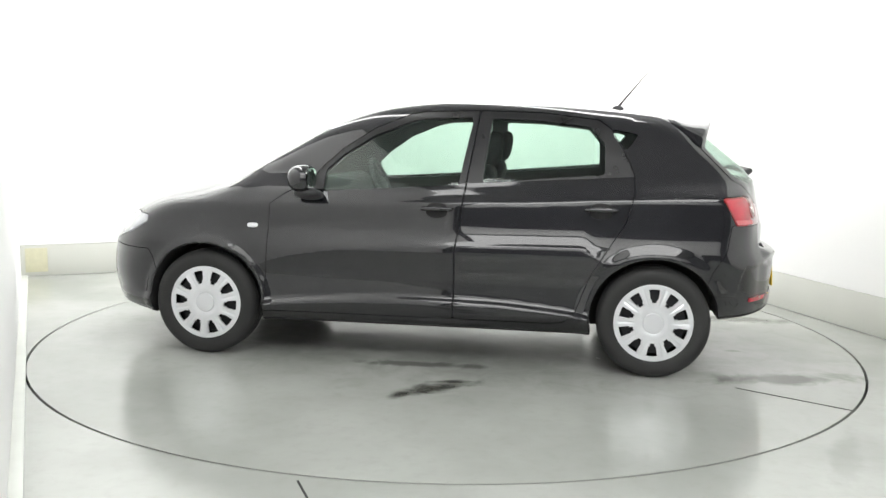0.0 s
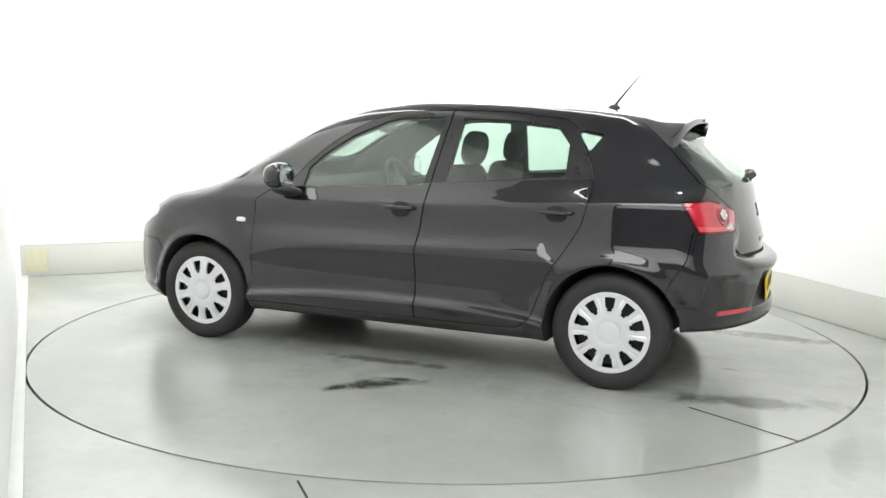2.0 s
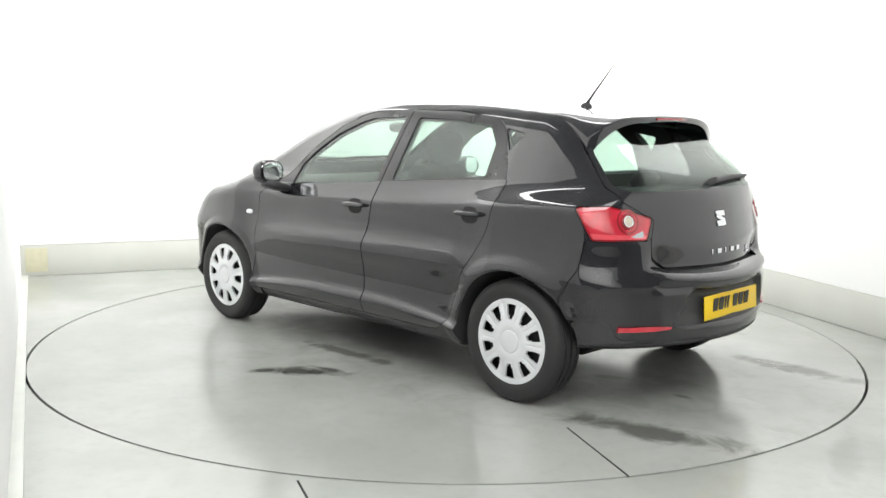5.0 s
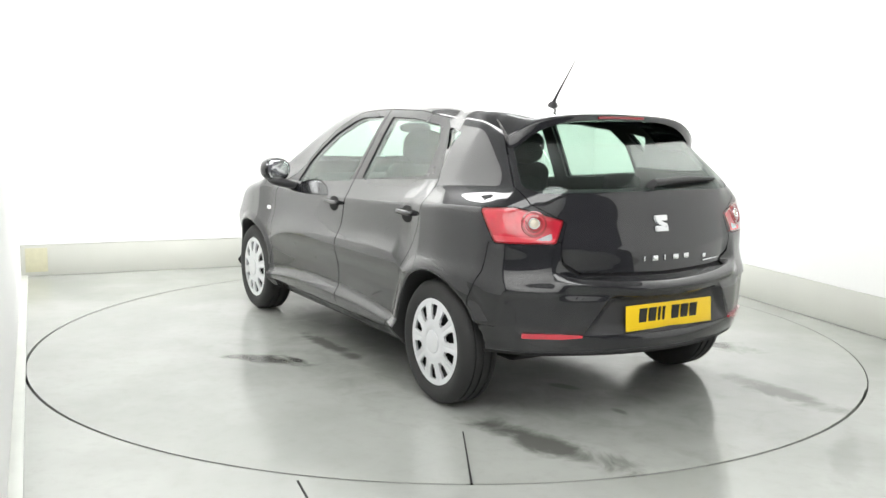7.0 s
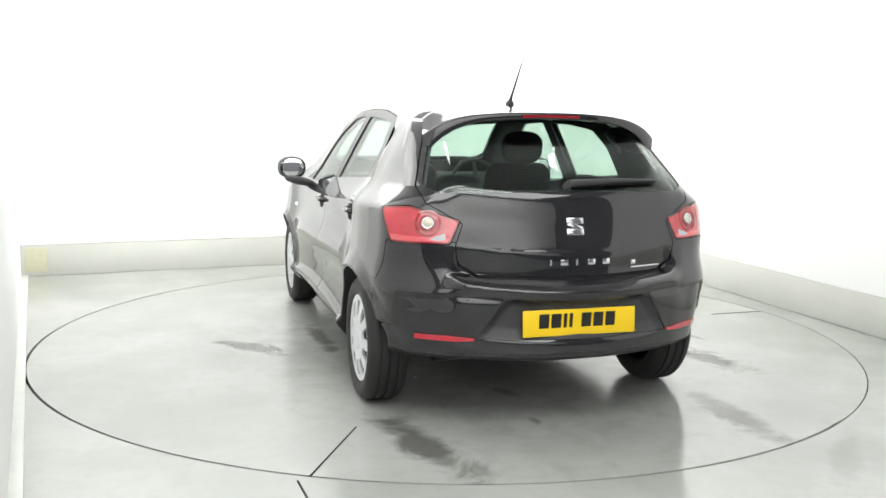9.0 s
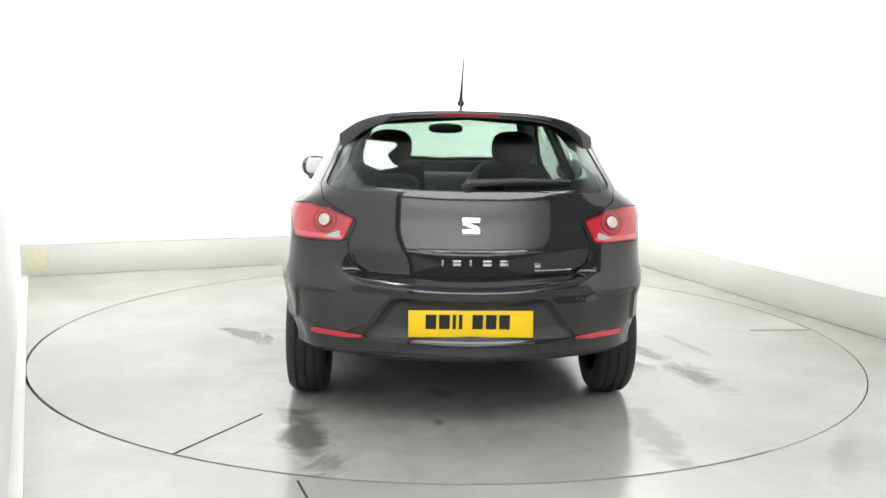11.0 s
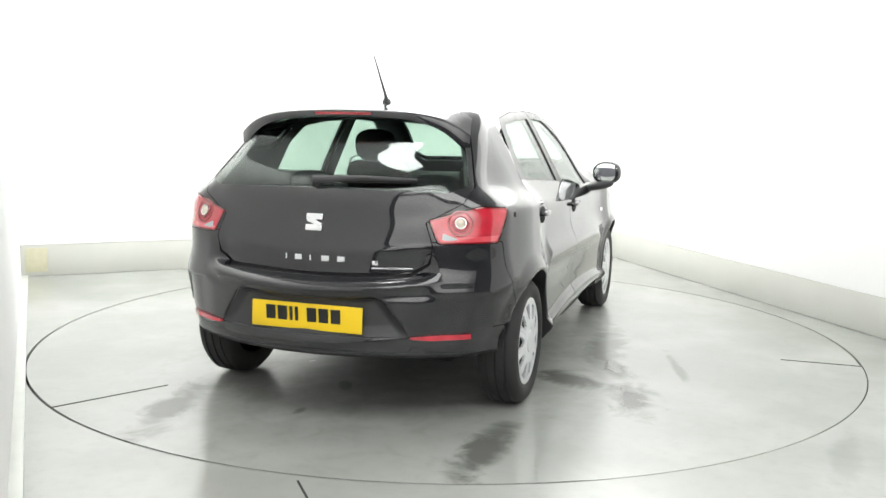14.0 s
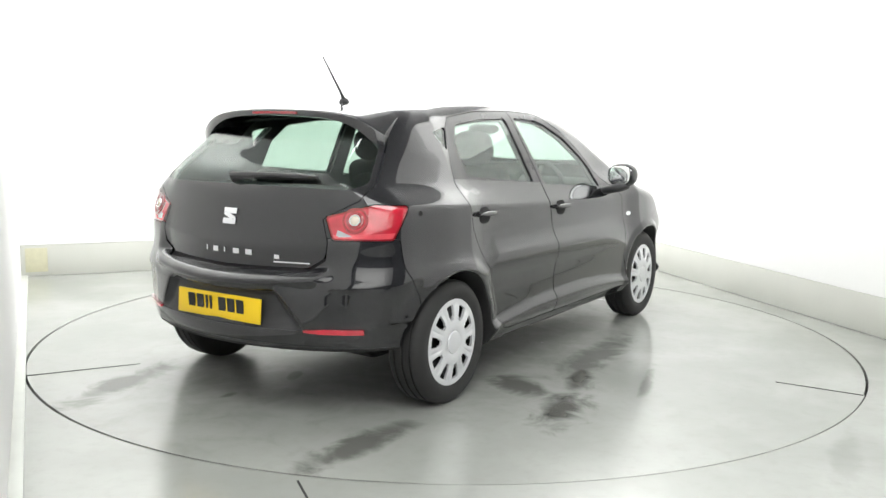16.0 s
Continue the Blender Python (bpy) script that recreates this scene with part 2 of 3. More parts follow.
for k in range(240):                 # the rim, with two short slots cut in from it
    a = -180 + 1.5 * k
    r = TABLE_R - (0.006 if -149 < a < -88 else 0.014)
    pts.append((r * math.cos(math.radians(a)), r * math.sin(math.radians(a))))
    for slot, deep in ((-88.5, 0.42), (150.0, 0.46)):
        if a == slot:
            c, q = math.radians(slot + 0.75), 0.0055
            for rr, side in ((r, -q), (r - deep, -q * 0.3), (r - deep, q * 0.3), (r, q)):
                pts.append((rr * math.cos(c) - side * math.sin(c), rr * math.sin(c) + side * math.cos(c)))
top = [bm.verts.new((x, y, 0.0)) for x, y in pts]
bot = [bm.verts.new((x, y, -0.05)) for x, y in pts]
bm.faces.new(top)
bm.faces.new(bot[::-1])
for k in range(len(pts)):
    q = (k + 1) % len(pts)
    bm.faces.new((top[k], bot[k], bot[q], top[q]))
bmesh.ops.triangulate(bm, faces=[f for f in bm.faces if len(f.verts) > 4])
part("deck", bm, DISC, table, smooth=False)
# A dark strip added over each slot so that the joint shows dark.
for slot, deep in ((-87.75, 0.42), (150.75, 0.56)):
    part("joint_line", box(deep, 0.006, 0.003, pose(0, 0, 0.001, 0, 0, slot) @ pose(TABLE_R - 0.012 - deep / 2, 0, 0)), LINER, table, "thin dark strip added along a joint of the deck", smooth=False)
bm = lathe([(-0.03, 0.001), (-0.03, TABLE_R - 0.02), (-0.052, TABLE_R - 0.002), (-0.08, TABLE_R - 0.002)], 180, "z")
bmesh.ops.translate(bm, vec=(0, 0, -0.022), verts=bm.verts)
part("bearing_plate", bm, LINER, table, "dark plate under the deck")
joint = part("floor_joint", box(0.008, 0.75, 0.004, pose(-0.40, -2.78, 0.0005, 0, 0, 21.5)), LINER, smooth=False)
tagged(joint, "thin dark joint in the painted floor", "joint", kind="structure")

wl = slab("wall_north", CORNER[0], CORNER[1], 0.262, CEIL, 0.12, WALL, "plain white studio wall above a low cream board", "wall")
wr = slab("wall_east", CORNER[1], CORNER[2], 0.262, CEIL, 0.12, WALL, "plain white studio wall above a low cream board", "wall")
slab("wall_east_front", CORNER[2], CORNER[3], 0.262, CEIL, 0.12, WALL, "plain white studio wall above a low cream board", "wall")
for i, (a, b) in enumerate(zip(CORNER, CORNER[1:])):
    slab("skirting_board", a, b, 0.0, 0.26, 0.14, KERB, "low cream painted board at the foot of the wall", "skirting", bevel=0.006)
slab("wall_west", LEFT[0], LEFT[1], 0.0, CEIL, 0.12, WALL, "plain white studio wall at the floor's edge", "wall", side=-1)
# Unseen screen and side wall, added to shape what the car reflects.
slab("unseen_screen_west", LEFT[1], LEFT[2], 0.0, CEIL, 0.12, DARKWALL, "unseen dark screen added on the camera's side", "curtain", side=-1)
slab("unseen_wall_west_front", LEFT[2], LEFT[3], 0.0, CEIL, 0.12, GREYWALL, "unseen plain grey wall added on the camera's side", "wall", side=-1)
slab("floor_trim", LEFT[0], LEFT[1], 0.0, 0.012, 0.05, METALTRIM, "narrow grey trim along the floor's edge", "trim", bevel=0.003)
# Unseen walls behind the camera, added so the paint mirrors dark below, white above.
slab("unseen_wall_south_low", (4.4, -7.2), (-4.0, -7.2), 0.0, 1.6, 0.12, DARKWALL, "unseen dark lower wall added for the paint's reflections", "wall", side=-1)
slab("unseen_wall_south", (4.4, -7.2), (-4.0, -7.2), 1.6, CEIL, 0.12, WALL, "unseen white upper wall added for the paint's reflections", "wall", side=-1)
slab("unseen_wall_south_east", (3.95, -3.6), (4.4, -7.2), 0.0, CEIL, 0.12, DARKWALL, "unseen dark wall added on the camera's side", "wall")
ce = part("ceiling", box(12, 14, 0.1, pose(0, -1.5, CEIL + 0.05)), GREYWALL, smooth=False)
tagged(ce, "plain grey studio ceiling", "ceiling", kind="structure")


# A thin plate stands for a yellowish mark near the board's left end.
a, b = Vector((*CORNER[0], 0)), Vector((*CORNER[1], 0))
d = (b - a).normalized()
c = a + d * 0.12
tape = part("yellow_patch", box(0.17, 0.004, 0.20, pose(c.x, c.y, 0.135, 0, 0, math.degrees(math.atan2(d.y, d.x))) @ pose(0, -0.003, 0), 0.0015), PALE_PATCH)
tagged(tape, "pale yellow patch on the cream board", "tape")


# ---------------------------------------------------------------- the car's skin
def curve(*knots):
    """A smooth curve through (x, value) knots."""
    xs = np.array([k[0] for k in knots], float)
    ys = np.array([k[1] for k in knots], float)
    h = np.diff(xs)
    d = np.diff(ys) / h
    s = np.zeros(len(xs))
    s[0], s[-1] = d[0], d[-1]
    for i in range(1, len(xs) - 1):
        if d[i - 1] * d[i] > 0:
            w1, w2 = 2 * h[i] + h[i - 1], h[i] + 2 * h[i - 1]
            s[i] = (w1 + w2) / (w1 / d[i - 1] + w2 / d[i])

    def at(x):
        x = np.clip(x, xs[0], xs[-1])
        i = np.clip(np.searchsorted(xs, x) - 1, 0, len(xs) - 2)
        t = (x - xs[i]) / h[i]
        return ys[i] * (1 + 2 * t) * (1 - t) ** 2 + h[i] * s[i] * t * (1 - t) ** 2 + ys[i + 1] * t * t * (3 - 2 * t) + h[i] * s[i + 1] * t * t * (t - 1)
    return at


HUB_F, HUB_R, HUB_Z, TRACK = 1.255, -1.216, 0.296, 0.735
ROOFLINE = curve((-2.2, 1.335), (-1.50, 1.373), (-1.0, 1.418), (-0.5, 1.446), (-0.1, 1.452), (0.23, 1.424), (0.556, 1.334), (0.85, 1.180), (1.02, 1.085), (1.12, 1.035), (1.32, 0.985), (1.57, 0.928), (1.80, 0.858), (2.0, 0.765), (2.1, 0.69))
REARLINE = curve((0.10, -1.80), (0.24, -1.885), (0.32, -1.930), (0.39, -1.938), (0.42, -1.925), (0.46, -1.912), (0.55, -1.910), (0.585, -1.940), (0.615, -1.950), (0.64, -1.925), (0.665, -1.868), (0.70, -1.866), (0.765, -1.864), (0.79, -1.855), (0.89, -1.828), (1.00, -1.805), (1.05, -1.775), (1.20, -1.600), (1.34, -1.430), (1.50, -1.20))
FRONTLINE = curve((0.10, 1.92), (0.25, 2.05), (0.45, 2.095), (0.60, 2.075), (0.72, 2.015), (0.90, 1.88))
SIDE = curve((0.10, 0.70), (0.20, 0.770), (0.25, 0.808), (0.31, 0.840), (0.342, 0.8475), (0.352, 0.846), (0.392, 0.8235), (0.402, 0.8205), (0.46, 0.819), (0.53, 0.827), (0.60, 0.845), (0.635, 0.849), (0.66, 0.8475), (0.70, 0.8395), (0.74, 0.8325), (0.80, 0.8275), (0.86, 0.8250), (0.905, 0.8225), (0.918, 0.8200), (0.935, 0.8110), (0.96, 0.7950), (1.00, 0.7695), (1.10, 0.7175), (1.20, 0.667), (1.30, 0.614), (1.40, 0.556), (1.50, 0.49))
PLAN = curve((-2.1, -0.13), (-1.80, -0.080), (-1.50, -0.028), (-1.20, 0.0), (-0.9, 0.0), (0.0, 0.0), (0.9, 0.0), (1.25, -0.002), (1.6, -0.04), (1.9, -0.13), (2.1, -0.28))
CABIN = curve((-2.0, -0.085), (-1.55, -0.055), (-1.2, -0.020), (-0.8, -0.002), (-0.3, 0.0), (0.3, -0.010), (0.7, -0.035), (1.0, -0.045))
CORNERLINE = curve((0.10, -1.80), (0.24, -1.885), (0.39, -1.940), (0.585, -1.948), (0.61, -1.944), (0.65, -1.928), (0.70, -1.908), (0.80, -1.875), (0.90, -1.835), (1.00, -1.805), (1.05, -1.775), (1.20, -1.600), (1.34, -1.430), (1.50, -1.20))
SHOULDER = curve((-1.7, 0.960), (-1.5, 0.957), (-1.07, 0.934), (-0.5, 0.902), (0.0, 0.888), (0.6, 0.876), (1.6, 0.870))
CREASE = curve((-1.05, 0.600), (-0.94, 0.612), (-0.885, 0.640), (-0.83, 0.680), (-0.60, 0.678), (-0.30, 0.672), (-0.14, 0.664), (0.20, 0.653), (0.476, 0.632), (0.69, 0.600), (0.95, 0.530), (1.10, 0.490))
SCOOP = curve((-1.08, 0.0), (-0.94, 0.018), (-0.83, 0.022), (-0.3, 0.020), (0.2, 0.026), (0.7, 0.030), (0.92, 0.026), (1.12, 0.0))
SILL = curve((-0.9, 0.330), (-0.69, 0.358), (-0.33, 0.386), (0.1, 0.392), (0.5, 0.376), (0.74, 0.354), (0.9, 0.335))


def smax(a, b, k):
    h = np.maximum(k - np.abs(a - b), 0) / k
    return np.maximum(a, b) + h * h * k * 0.25


def step(x, a, b):
    t = np.clip((x - a) / (b - a), 0, 1)
    return t * t * (3 - 2 * t)


def skin(x, y, z):
    """Below zero inside the car's body; y counts from the middle outwards."""
    up = step(z, 0.92, 1.05)
    level = z + (0.92 - SHOULDER(x)) * np.exp(-((z - SHOULDER(x)) / 0.09) ** 2) + (0.392 - SILL(x)) * np.exp(-((z - SILL(x)) / 0.06) ** 2)
    w = SIDE(level) + PLAN(x) * (1 - 0.45 * up) + CABIN(x) * up
    rise = 0.10 + 0.06 * step(x, -0.6, 0.5)      # the scoop above the door crease, deeper towards the front
    t = np.clip((z - CREASE(x)) / rise, 0, 1)
    w = w - SCOOP(x) * (1 - (1 - t) ** 2)
    for hx, amp, near, far in ((HUB_F, 0.018, 0.345, 0.40), (HUB_R, 0.018, 0.35, 0.43)):      # flared lips round the wheels
        d = np.sqrt((x - hx) ** 2 + (z - HUB_Z) ** 2)
        w = w + amp * (1 - step(d, near, far))
    edge = 0.45 + 0.15 * step(-x, 1.625, 1.680)      # the rear bumper sits in under the shoulder and the wheel flare
    sunk = 0.011 * (1 - step(z, edge - 0.012, edge + 0.006)) * step(-x, 1.42, 1.50)
    w = w - sunk - 0.030 * step(-x, 1.40, 1.56) * (1 - step(z, 0.36, 0.47))
    side = (y - w) * 0.93
    crown = 0.092 + 0.06 * step(x, 0.9, 1.3)
    top = (z - ROOFLINE(x) + crown * y * y) * 0.93
    high = step(z, 0.57, 0.63)
    plain = high * step(y, 0.46, 0.58) + (1 - high) * step(y + 0.7 * (z - 0.42), 0.40, 0.47)
    rear = (REARLINE(z - 0.11 * y * y) * (1 - plain) + CORNERLINE(z) * plain + (0.44 - 0.12 * step(z, 0.66, 0.9)) * y * y + sunk * plain * step(y, 0.50, 0.62) - x) * (1 - 0.25 * step(z, 0.98, 1.1))
    front = x - FRONTLINE(z) + 0.52 * y * y
    f = smax(side, top, 0.07)
    f = smax(f, rear, 0.11)
    f = smax(f, front, 0.16)
    f = smax(f, 0.205 + 0.115 * step(-x, 1.38, 1.58) + 0.03 * step(x, 1.5, 1.8) - z, 0.03)
    for hx in (HUB_F, HUB_R):
        d = np.sqrt((x - hx) ** 2 + (z - HUB_Z - 0.005) ** 2)
        f = smax(f, np.minimum(0.335 - d, y - 0.50), 0.012)
    return f


def gradient(p, e=0.002):
    g = np.zeros_like(p)
    for i in range(3):
        d = np.zeros(3)
        d[i] = e
        a, b = p + d, p - d
        g[:, i] = (skin(a[:, 0], a[:, 1], a[:, 2]) - skin(b[:, 0], b[:, 1], b[:, 2])) / (2 * e)
    return g


def skin_mesh(h):
    """One side of the skin as a triangle mesh, by nets on a grid."""
    xs, ys, zs = np.arange(-2.06, 2.16, h), np.arange(-2 * h, 0.93, h), np.arange(0.12, 1.50, h)
    X, Y, Z = np.meshgrid(xs, ys, zs, indexing="ij")
    F = skin(X, Y, Z)
    inside = F < 0
    n = np.array(F.shape) - 1
    total, count = np.zeros((*n, 3)), np.zeros(n)
    grids = (X, Y, Z)
    for axis in range(3):
        for s in range(4):
            o = [0, 0, 0]
            others = [k for k in range(3) if k != axis]
            o[others[0]], o[others[1]] = s & 1, s >> 1
            a = tuple(slice(o[k], o[k] + n[k]) for k in range(3))
            o[axis] = 1
            b = tuple(slice(o[k], o[k] + n[k]) for k in range(3))
            cross = inside[a] != inside[b]
            t = np.where(cross, F[a] / np.where(cross, F[a] - F[b], 1), 0)
            for k in range(3):
                total[..., k] += np.where(cross, grids[k][a] + t * (grids[k][b] - grids[k][a]), 0)
            count += cross
    live = count > 0
    index = -np.ones(n, int)
    index[live] = np.arange(live.sum())
    V = total[live] / count[live][:, None]
    quads = []
    for axis in range(3):
        u, v = [k for k in range(3) if k != axis]
        a = [slice(1, n[k]) for k in range(3)]
        a[axis] = slice(0, n[axis])
        b = list(a)
        b[axis] = slice(1, n[axis] + 1)
        cross = inside[tuple(a)] != inside[tuple(b)]
        c = np.argwhere(cross)
        flip = inside[tuple(a)][cross]
        base = c + np.array([0 if k == axis else 1 for k in range(3)])
        corner = []
        for du, dv in ((1, 1), (0, 1), (0, 0), (1, 0)):
            q = base.copy()
            q[:, u] -= du
            q[:, v] -= dv
            corner.append(index[q[:, 0], q[:, 1], q[:, 2]])
        q = np.stack(corner, 1)
        if axis == 1:
            flip = ~flip
        q[~flip] = q[~flip][:, ::-1]
        quads.append(q)
    Q = np.concatenate(quads)
    for _ in range(3):
        f = skin(V[:, 0], V[:, 1], V[:, 2])
        g = gradient(V)
        move = (f / np.maximum((g * g).sum(1), 0.2))[:, None] * g
        V = V - np.clip(move, -h, h)
    T = np.concatenate([Q[:, [0, 1, 2]], Q[:, [0, 2, 3]]])
    return V, T


def cut(V, T, g, at=0.0):
    """Split triangles along g = at. Returns the points, the triangles below and those above."""
    s = g(V) - at
    s = np.where(np.abs(s) < 1e-6, 1e-6, s)
    neg = s[T] < 0
    k = neg.sum(1)
    below, above, mixed = [T[k == 3]], [T[k == 0]], T[(k == 1) | (k == 2)]
    km = k[(k == 1) | (k == 2)]
    if len(mixed):
        lone = np.where((km == 1)[:, None], s[mixed] < 0, s[mixed] > 0).argmax(1)
        r = np.arange(len(mixed))
        a, b, c = mixed[r, lone], mixed[r, (lone + 1) % 3], mixed[r, (lone + 2) % 3]
        pairs = np.sort(np.concatenate([np.stack([a, b], 1), np.stack([a, c], 1)]), 1)
        uniq, inv = np.unique(pairs, axis=0, return_inverse=True)
        inv = inv.ravel()
        t = s[uniq[:, 0]] / (s[uniq[:, 0]] - s[uniq[:, 1]])
        P = V[uniq[:, 0]] + t[:, None] * (V[uniq[:, 1]] - V[uniq[:, 0]])
        ab, ac = inv[:len(a)] + len(V), inv[len(a):] + len(V)
        V = np.concatenate([V, P])
        tip = np.stack([a, ab, ac], 1)
        rest = np.concatenate([np.stack([ab, b, c], 1), np.stack([ab, c, ac], 1)])
        one = km == 1
        two = np.concatenate([one, one])
        below += [tip[one], rest[~two]]
        above += [tip[~one], rest[two]]
    return V, np.concatenate(below), np.concatenate(above)


def outline(points, round_=0.02, axes=(0, 2), guard=None):
    """Signed distance to a rounded outline seen along an axis; below zero inside. guard: where it counts at all."""
    P = np.array(points, float)

    def g(V):
        q = V[:, axes] if not callable(axes) else axes(V)
        best, sign = np.full(len(q), 1e9), np.ones(len(q))
        for a, b in zip(P, np.roll(P, -1, 0)):
            e, w = b - a, q - a
            t = np.clip((w @ e) / (e @ e), 0, 1)
            best = np.minimum(best, ((w - t[:, None] * e) ** 2).sum(1))
            c1, c2, c3 = q[:, 1] >= a[1], q[:, 1] < b[1], e[0] * w[:, 1] > e[1] * w[:, 0]
            sign = np.where((c1 & c2 & c3) | (~c1 & ~c2 & ~c3), -sign, sign)
        d = sign * np.sqrt(best) - round_
        if guard is not None:
            d = np.where(guard(V), d, np.maximum(np.abs(d), 0.05))
        return d
    return g


def shell(name, V, T, mat, parent, thick=0.012, sides=(1, -1), label="", push=0.0, whole=False):
    """Make a panel with thickness out of triangles of the skin, on each side, or whole across the middle."""
    used = np.unique(T)
    remap = -np.ones(len(V), int)
    remap[used] = np.arange(len(used))
    P, F = V[used], remap[T]
    G = gradient(P)
    G /= np.maximum(np.linalg.norm(G, axis=1), 1e-6)[:, None]
    mid = np.abs(P[:, 1]) < 1e-5
    G[mid, 1] = 0
    P = P + push * G
    Fp = [F]
    verts, norms = P, G
    if whole:
        m = len(P)
        verts, norms = np.concatenate([P, P * [1, -1, 1]]), np.concatenate([G, G * [1, -1, 1]])
        twin = np.arange(m) + m
        twin[mid] = np.arange(m)[mid]
        F = np.concatenate([F, twin[F][:, ::-1]])
        sides = (1,)
    made = []
    e = np.concatenate([F[:, [0, 1]], F[:, [1, 2]], F[:, [2, 0]]])
    key = np.sort(e, 1)
    _, first, inv, cnt = np.unique(key, axis=0, return_index=True, return_inverse=True, return_counts=True)
    rim = e[cnt[inv.ravel()] == 1]
    for s in sides:
        flip = np.array([1, s, 1])
        A, B = verts * flip, (verts - thick * norms) * flip
        n = len(A)
        rim_v = np.unique(rim)
        rmap = -np.ones(n, int)
        rmap[rim_v] = np.arange(len(rim_v))
        # outer skin, inner skin, and the rim with points of its own so that its edge stays crisp
        allv = np.concatenate([A, B, A[rim_v], B[rim_v]])
        o1, o2 = 2 * n, 2 * n + len(rim_v)
        strip = np.stack([rmap[rim[:, 0]] + o1, rmap[rim[:, 0]] + o2, rmap[rim[:, 1]] + o2, rmap[rim[:, 1]] + o1], 1)
        tris = np.concatenate([F, F[:, ::-1] + n])
        if s < 0:
            tris, strip = tris[:, ::-1], strip[:, ::-1]
        faces = tris.tolist() + strip.tolist()
        nn = np.concatenate([norms * flip, -norms * flip, np.zeros((2 * len(rim_v), 3))])
        made.append(mesh_object(name, allv, faces, mat, parent, label, normals=nn))
    return made


# ---------------------------------------------------------------- the car
car = new("car")
tagged(car, "black five-door hatchback standing on the turntable", "car")

V, T = skin_mesh(0.0122)
mid = V[T].mean(1)
n_face = np.cross(V[T[:, 1]] - V[T[:, 0]], V[T[:, 2]] - V[T[:, 0]])
wrong = (n_face * gradient(mid)).sum(1) < 0
T[wrong] = T[wrong][:, ::-1]
V, _, T = cut(V, T, lambda P: P[:, 1], 0.0)      # keep one side
V[np.abs(V[:, 1]) < 2e-6, 1] = 0.0

flank = lambda P: P[:, 1] > 0.36
behind = lambda P: P[:, 0] < -1.28
turned = lambda P: np.stack([np.degrees(np.arctan2(P[:, 1], -1.2 - P[:, 0])) * 0.0135, P[:, 2]], 1)

FRONT_GLASS = outline([(0.572, 0.955), (-0.150, 1.002), (-0.205, 1.338), (0.05, 1.328), (0.137, 1.308), (0.325, 1.232), (0.49, 1.122), (0.572, 1.045)], 0.014, guard=flank)
REAR_GLASS = outline([(-0.305, 1.020), (-0.925, 1.072), (-0.922, 1.215), (-0.850, 1.298), (-0.60, 1.326), (-0.335, 1.334)], 0.014, guard=flank)
QUARTER_GLASS = outline([(-0.985, 1.288), (-1.095, 1.268), (-1.046, 1.200)], 0.010, guard=flank)
BACK_GLASS = outline([(-0.7, 1.052), (0.0, 1.052), (0.565, 1.044), (0.605, 1.060), (0.515, 1.27), (0.45, 1.318), (0.0, 1.352), (-0.7, 1.352)], 0.02, axes=(1, 2), guard=behind)
WINDSCREEN = outline([(0.20, -0.8), (0.20, 0.36), (0.30, 0.425), (0.55, 0.480), (0.92, 0.53), (0.97, 0.49), (1.03, 0.0), (1.03, -0.8)], 0.02, axes=(0, 1), guard=lambda P: (P[:, 2] > 0.93) & (P[:, 0] > 0))
LAMP = outline([(0.888, 0.950), (0.764, 0.957), (0.577, 0.903), (0.600, 0.820), (0.822, 0.822)], 0.010, axes=turned, guard=lambda P: (P[:, 0] < -1.40) & (P[:, 1] > 0.3))
HEADLAMP = outline([(1.625, 0.768), (1.625, 0.745), (1.74, 0.685), (1.92, 0.62), (1.93, 0.69), (1.76, 0.775)], 0.010, guard=lambda P: (P[:, 1] > 0.25) & (P[:, 0] > 1.4))

FRONT_DOOR = outline([(0.905, 0.275), (0.885, 0.60), (0.875, 0.86), (0.80, 0.915), (0.675, 0.975), (0.60, 1.070), (0.50, 1.165), (0.325, 1.280), (0.14, 1.357), (0.05, 1.374), (-0.247, 1.384), (-0.20, 1.02), (-0.150, 0.64), (-0.145, 0.275)], 0.006, guard=flank)
REAR_DOOR = outline([(-0.162, 0.275), (-0.167, 0.64), (-0.217, 1.02), (-0.264, 1.384), (-0.60, 1.376), (-0.90, 1.342), (-0.958, 1.300), (-1.058, 1.126), (-1.090, 1.043), (-1.090, 0.975), (-1.048, 0.82), (-0.957, 0.673), (-0.885, 0.56), (-0.845, 0.46), (-0.80, 0.335), (-0.74, 0.285), (-0.66, 0.275)], 0.006, guard=flank)
HATCH = outline([(-0.8, 0.668), (0.0, 0.668), (0.43, 0.676), (0.505, 0.725), (0.515, 0.80), (0.478, 0.90), (0.625, 0.985), (0.645, 1.045), (0.555, 1.26), (0.49, 1.340), (0.0, 1.372), (-0.8, 1.372)], 0.006, axes=(1, 2), guard=behind)
BONNET = outline([(1.10, -0.9), (1.06, 0.60), (1.35, 0.66), (1.72, 0.60), (1.90, 0.42), (1.96, 0.0), (1.96, -0.9)], 0.01, axes=(0, 1), guard=lambda P: (P[:, 2] > 0.66) & (P[:, 0] > 0.9))
BUMPER_R = outline([(-3.0, -0.5), (-1.45, -0.5), (-1.46, 0.40), (-1.50, 0.560), (-1.575, 0.68), (-1.595, 0.815), (-3.0, 0.815)], 0.003, guard=lambda P: P[:, 0] < -1.40)
BUMPER_F = outline([(3.0, -0.5), (1.52, -0.5), (1.53, 0.40), (1.60, 0.585), (3.0, 0.60)], 0.003, guard=lambda P: P[:, 0] > 1.40)
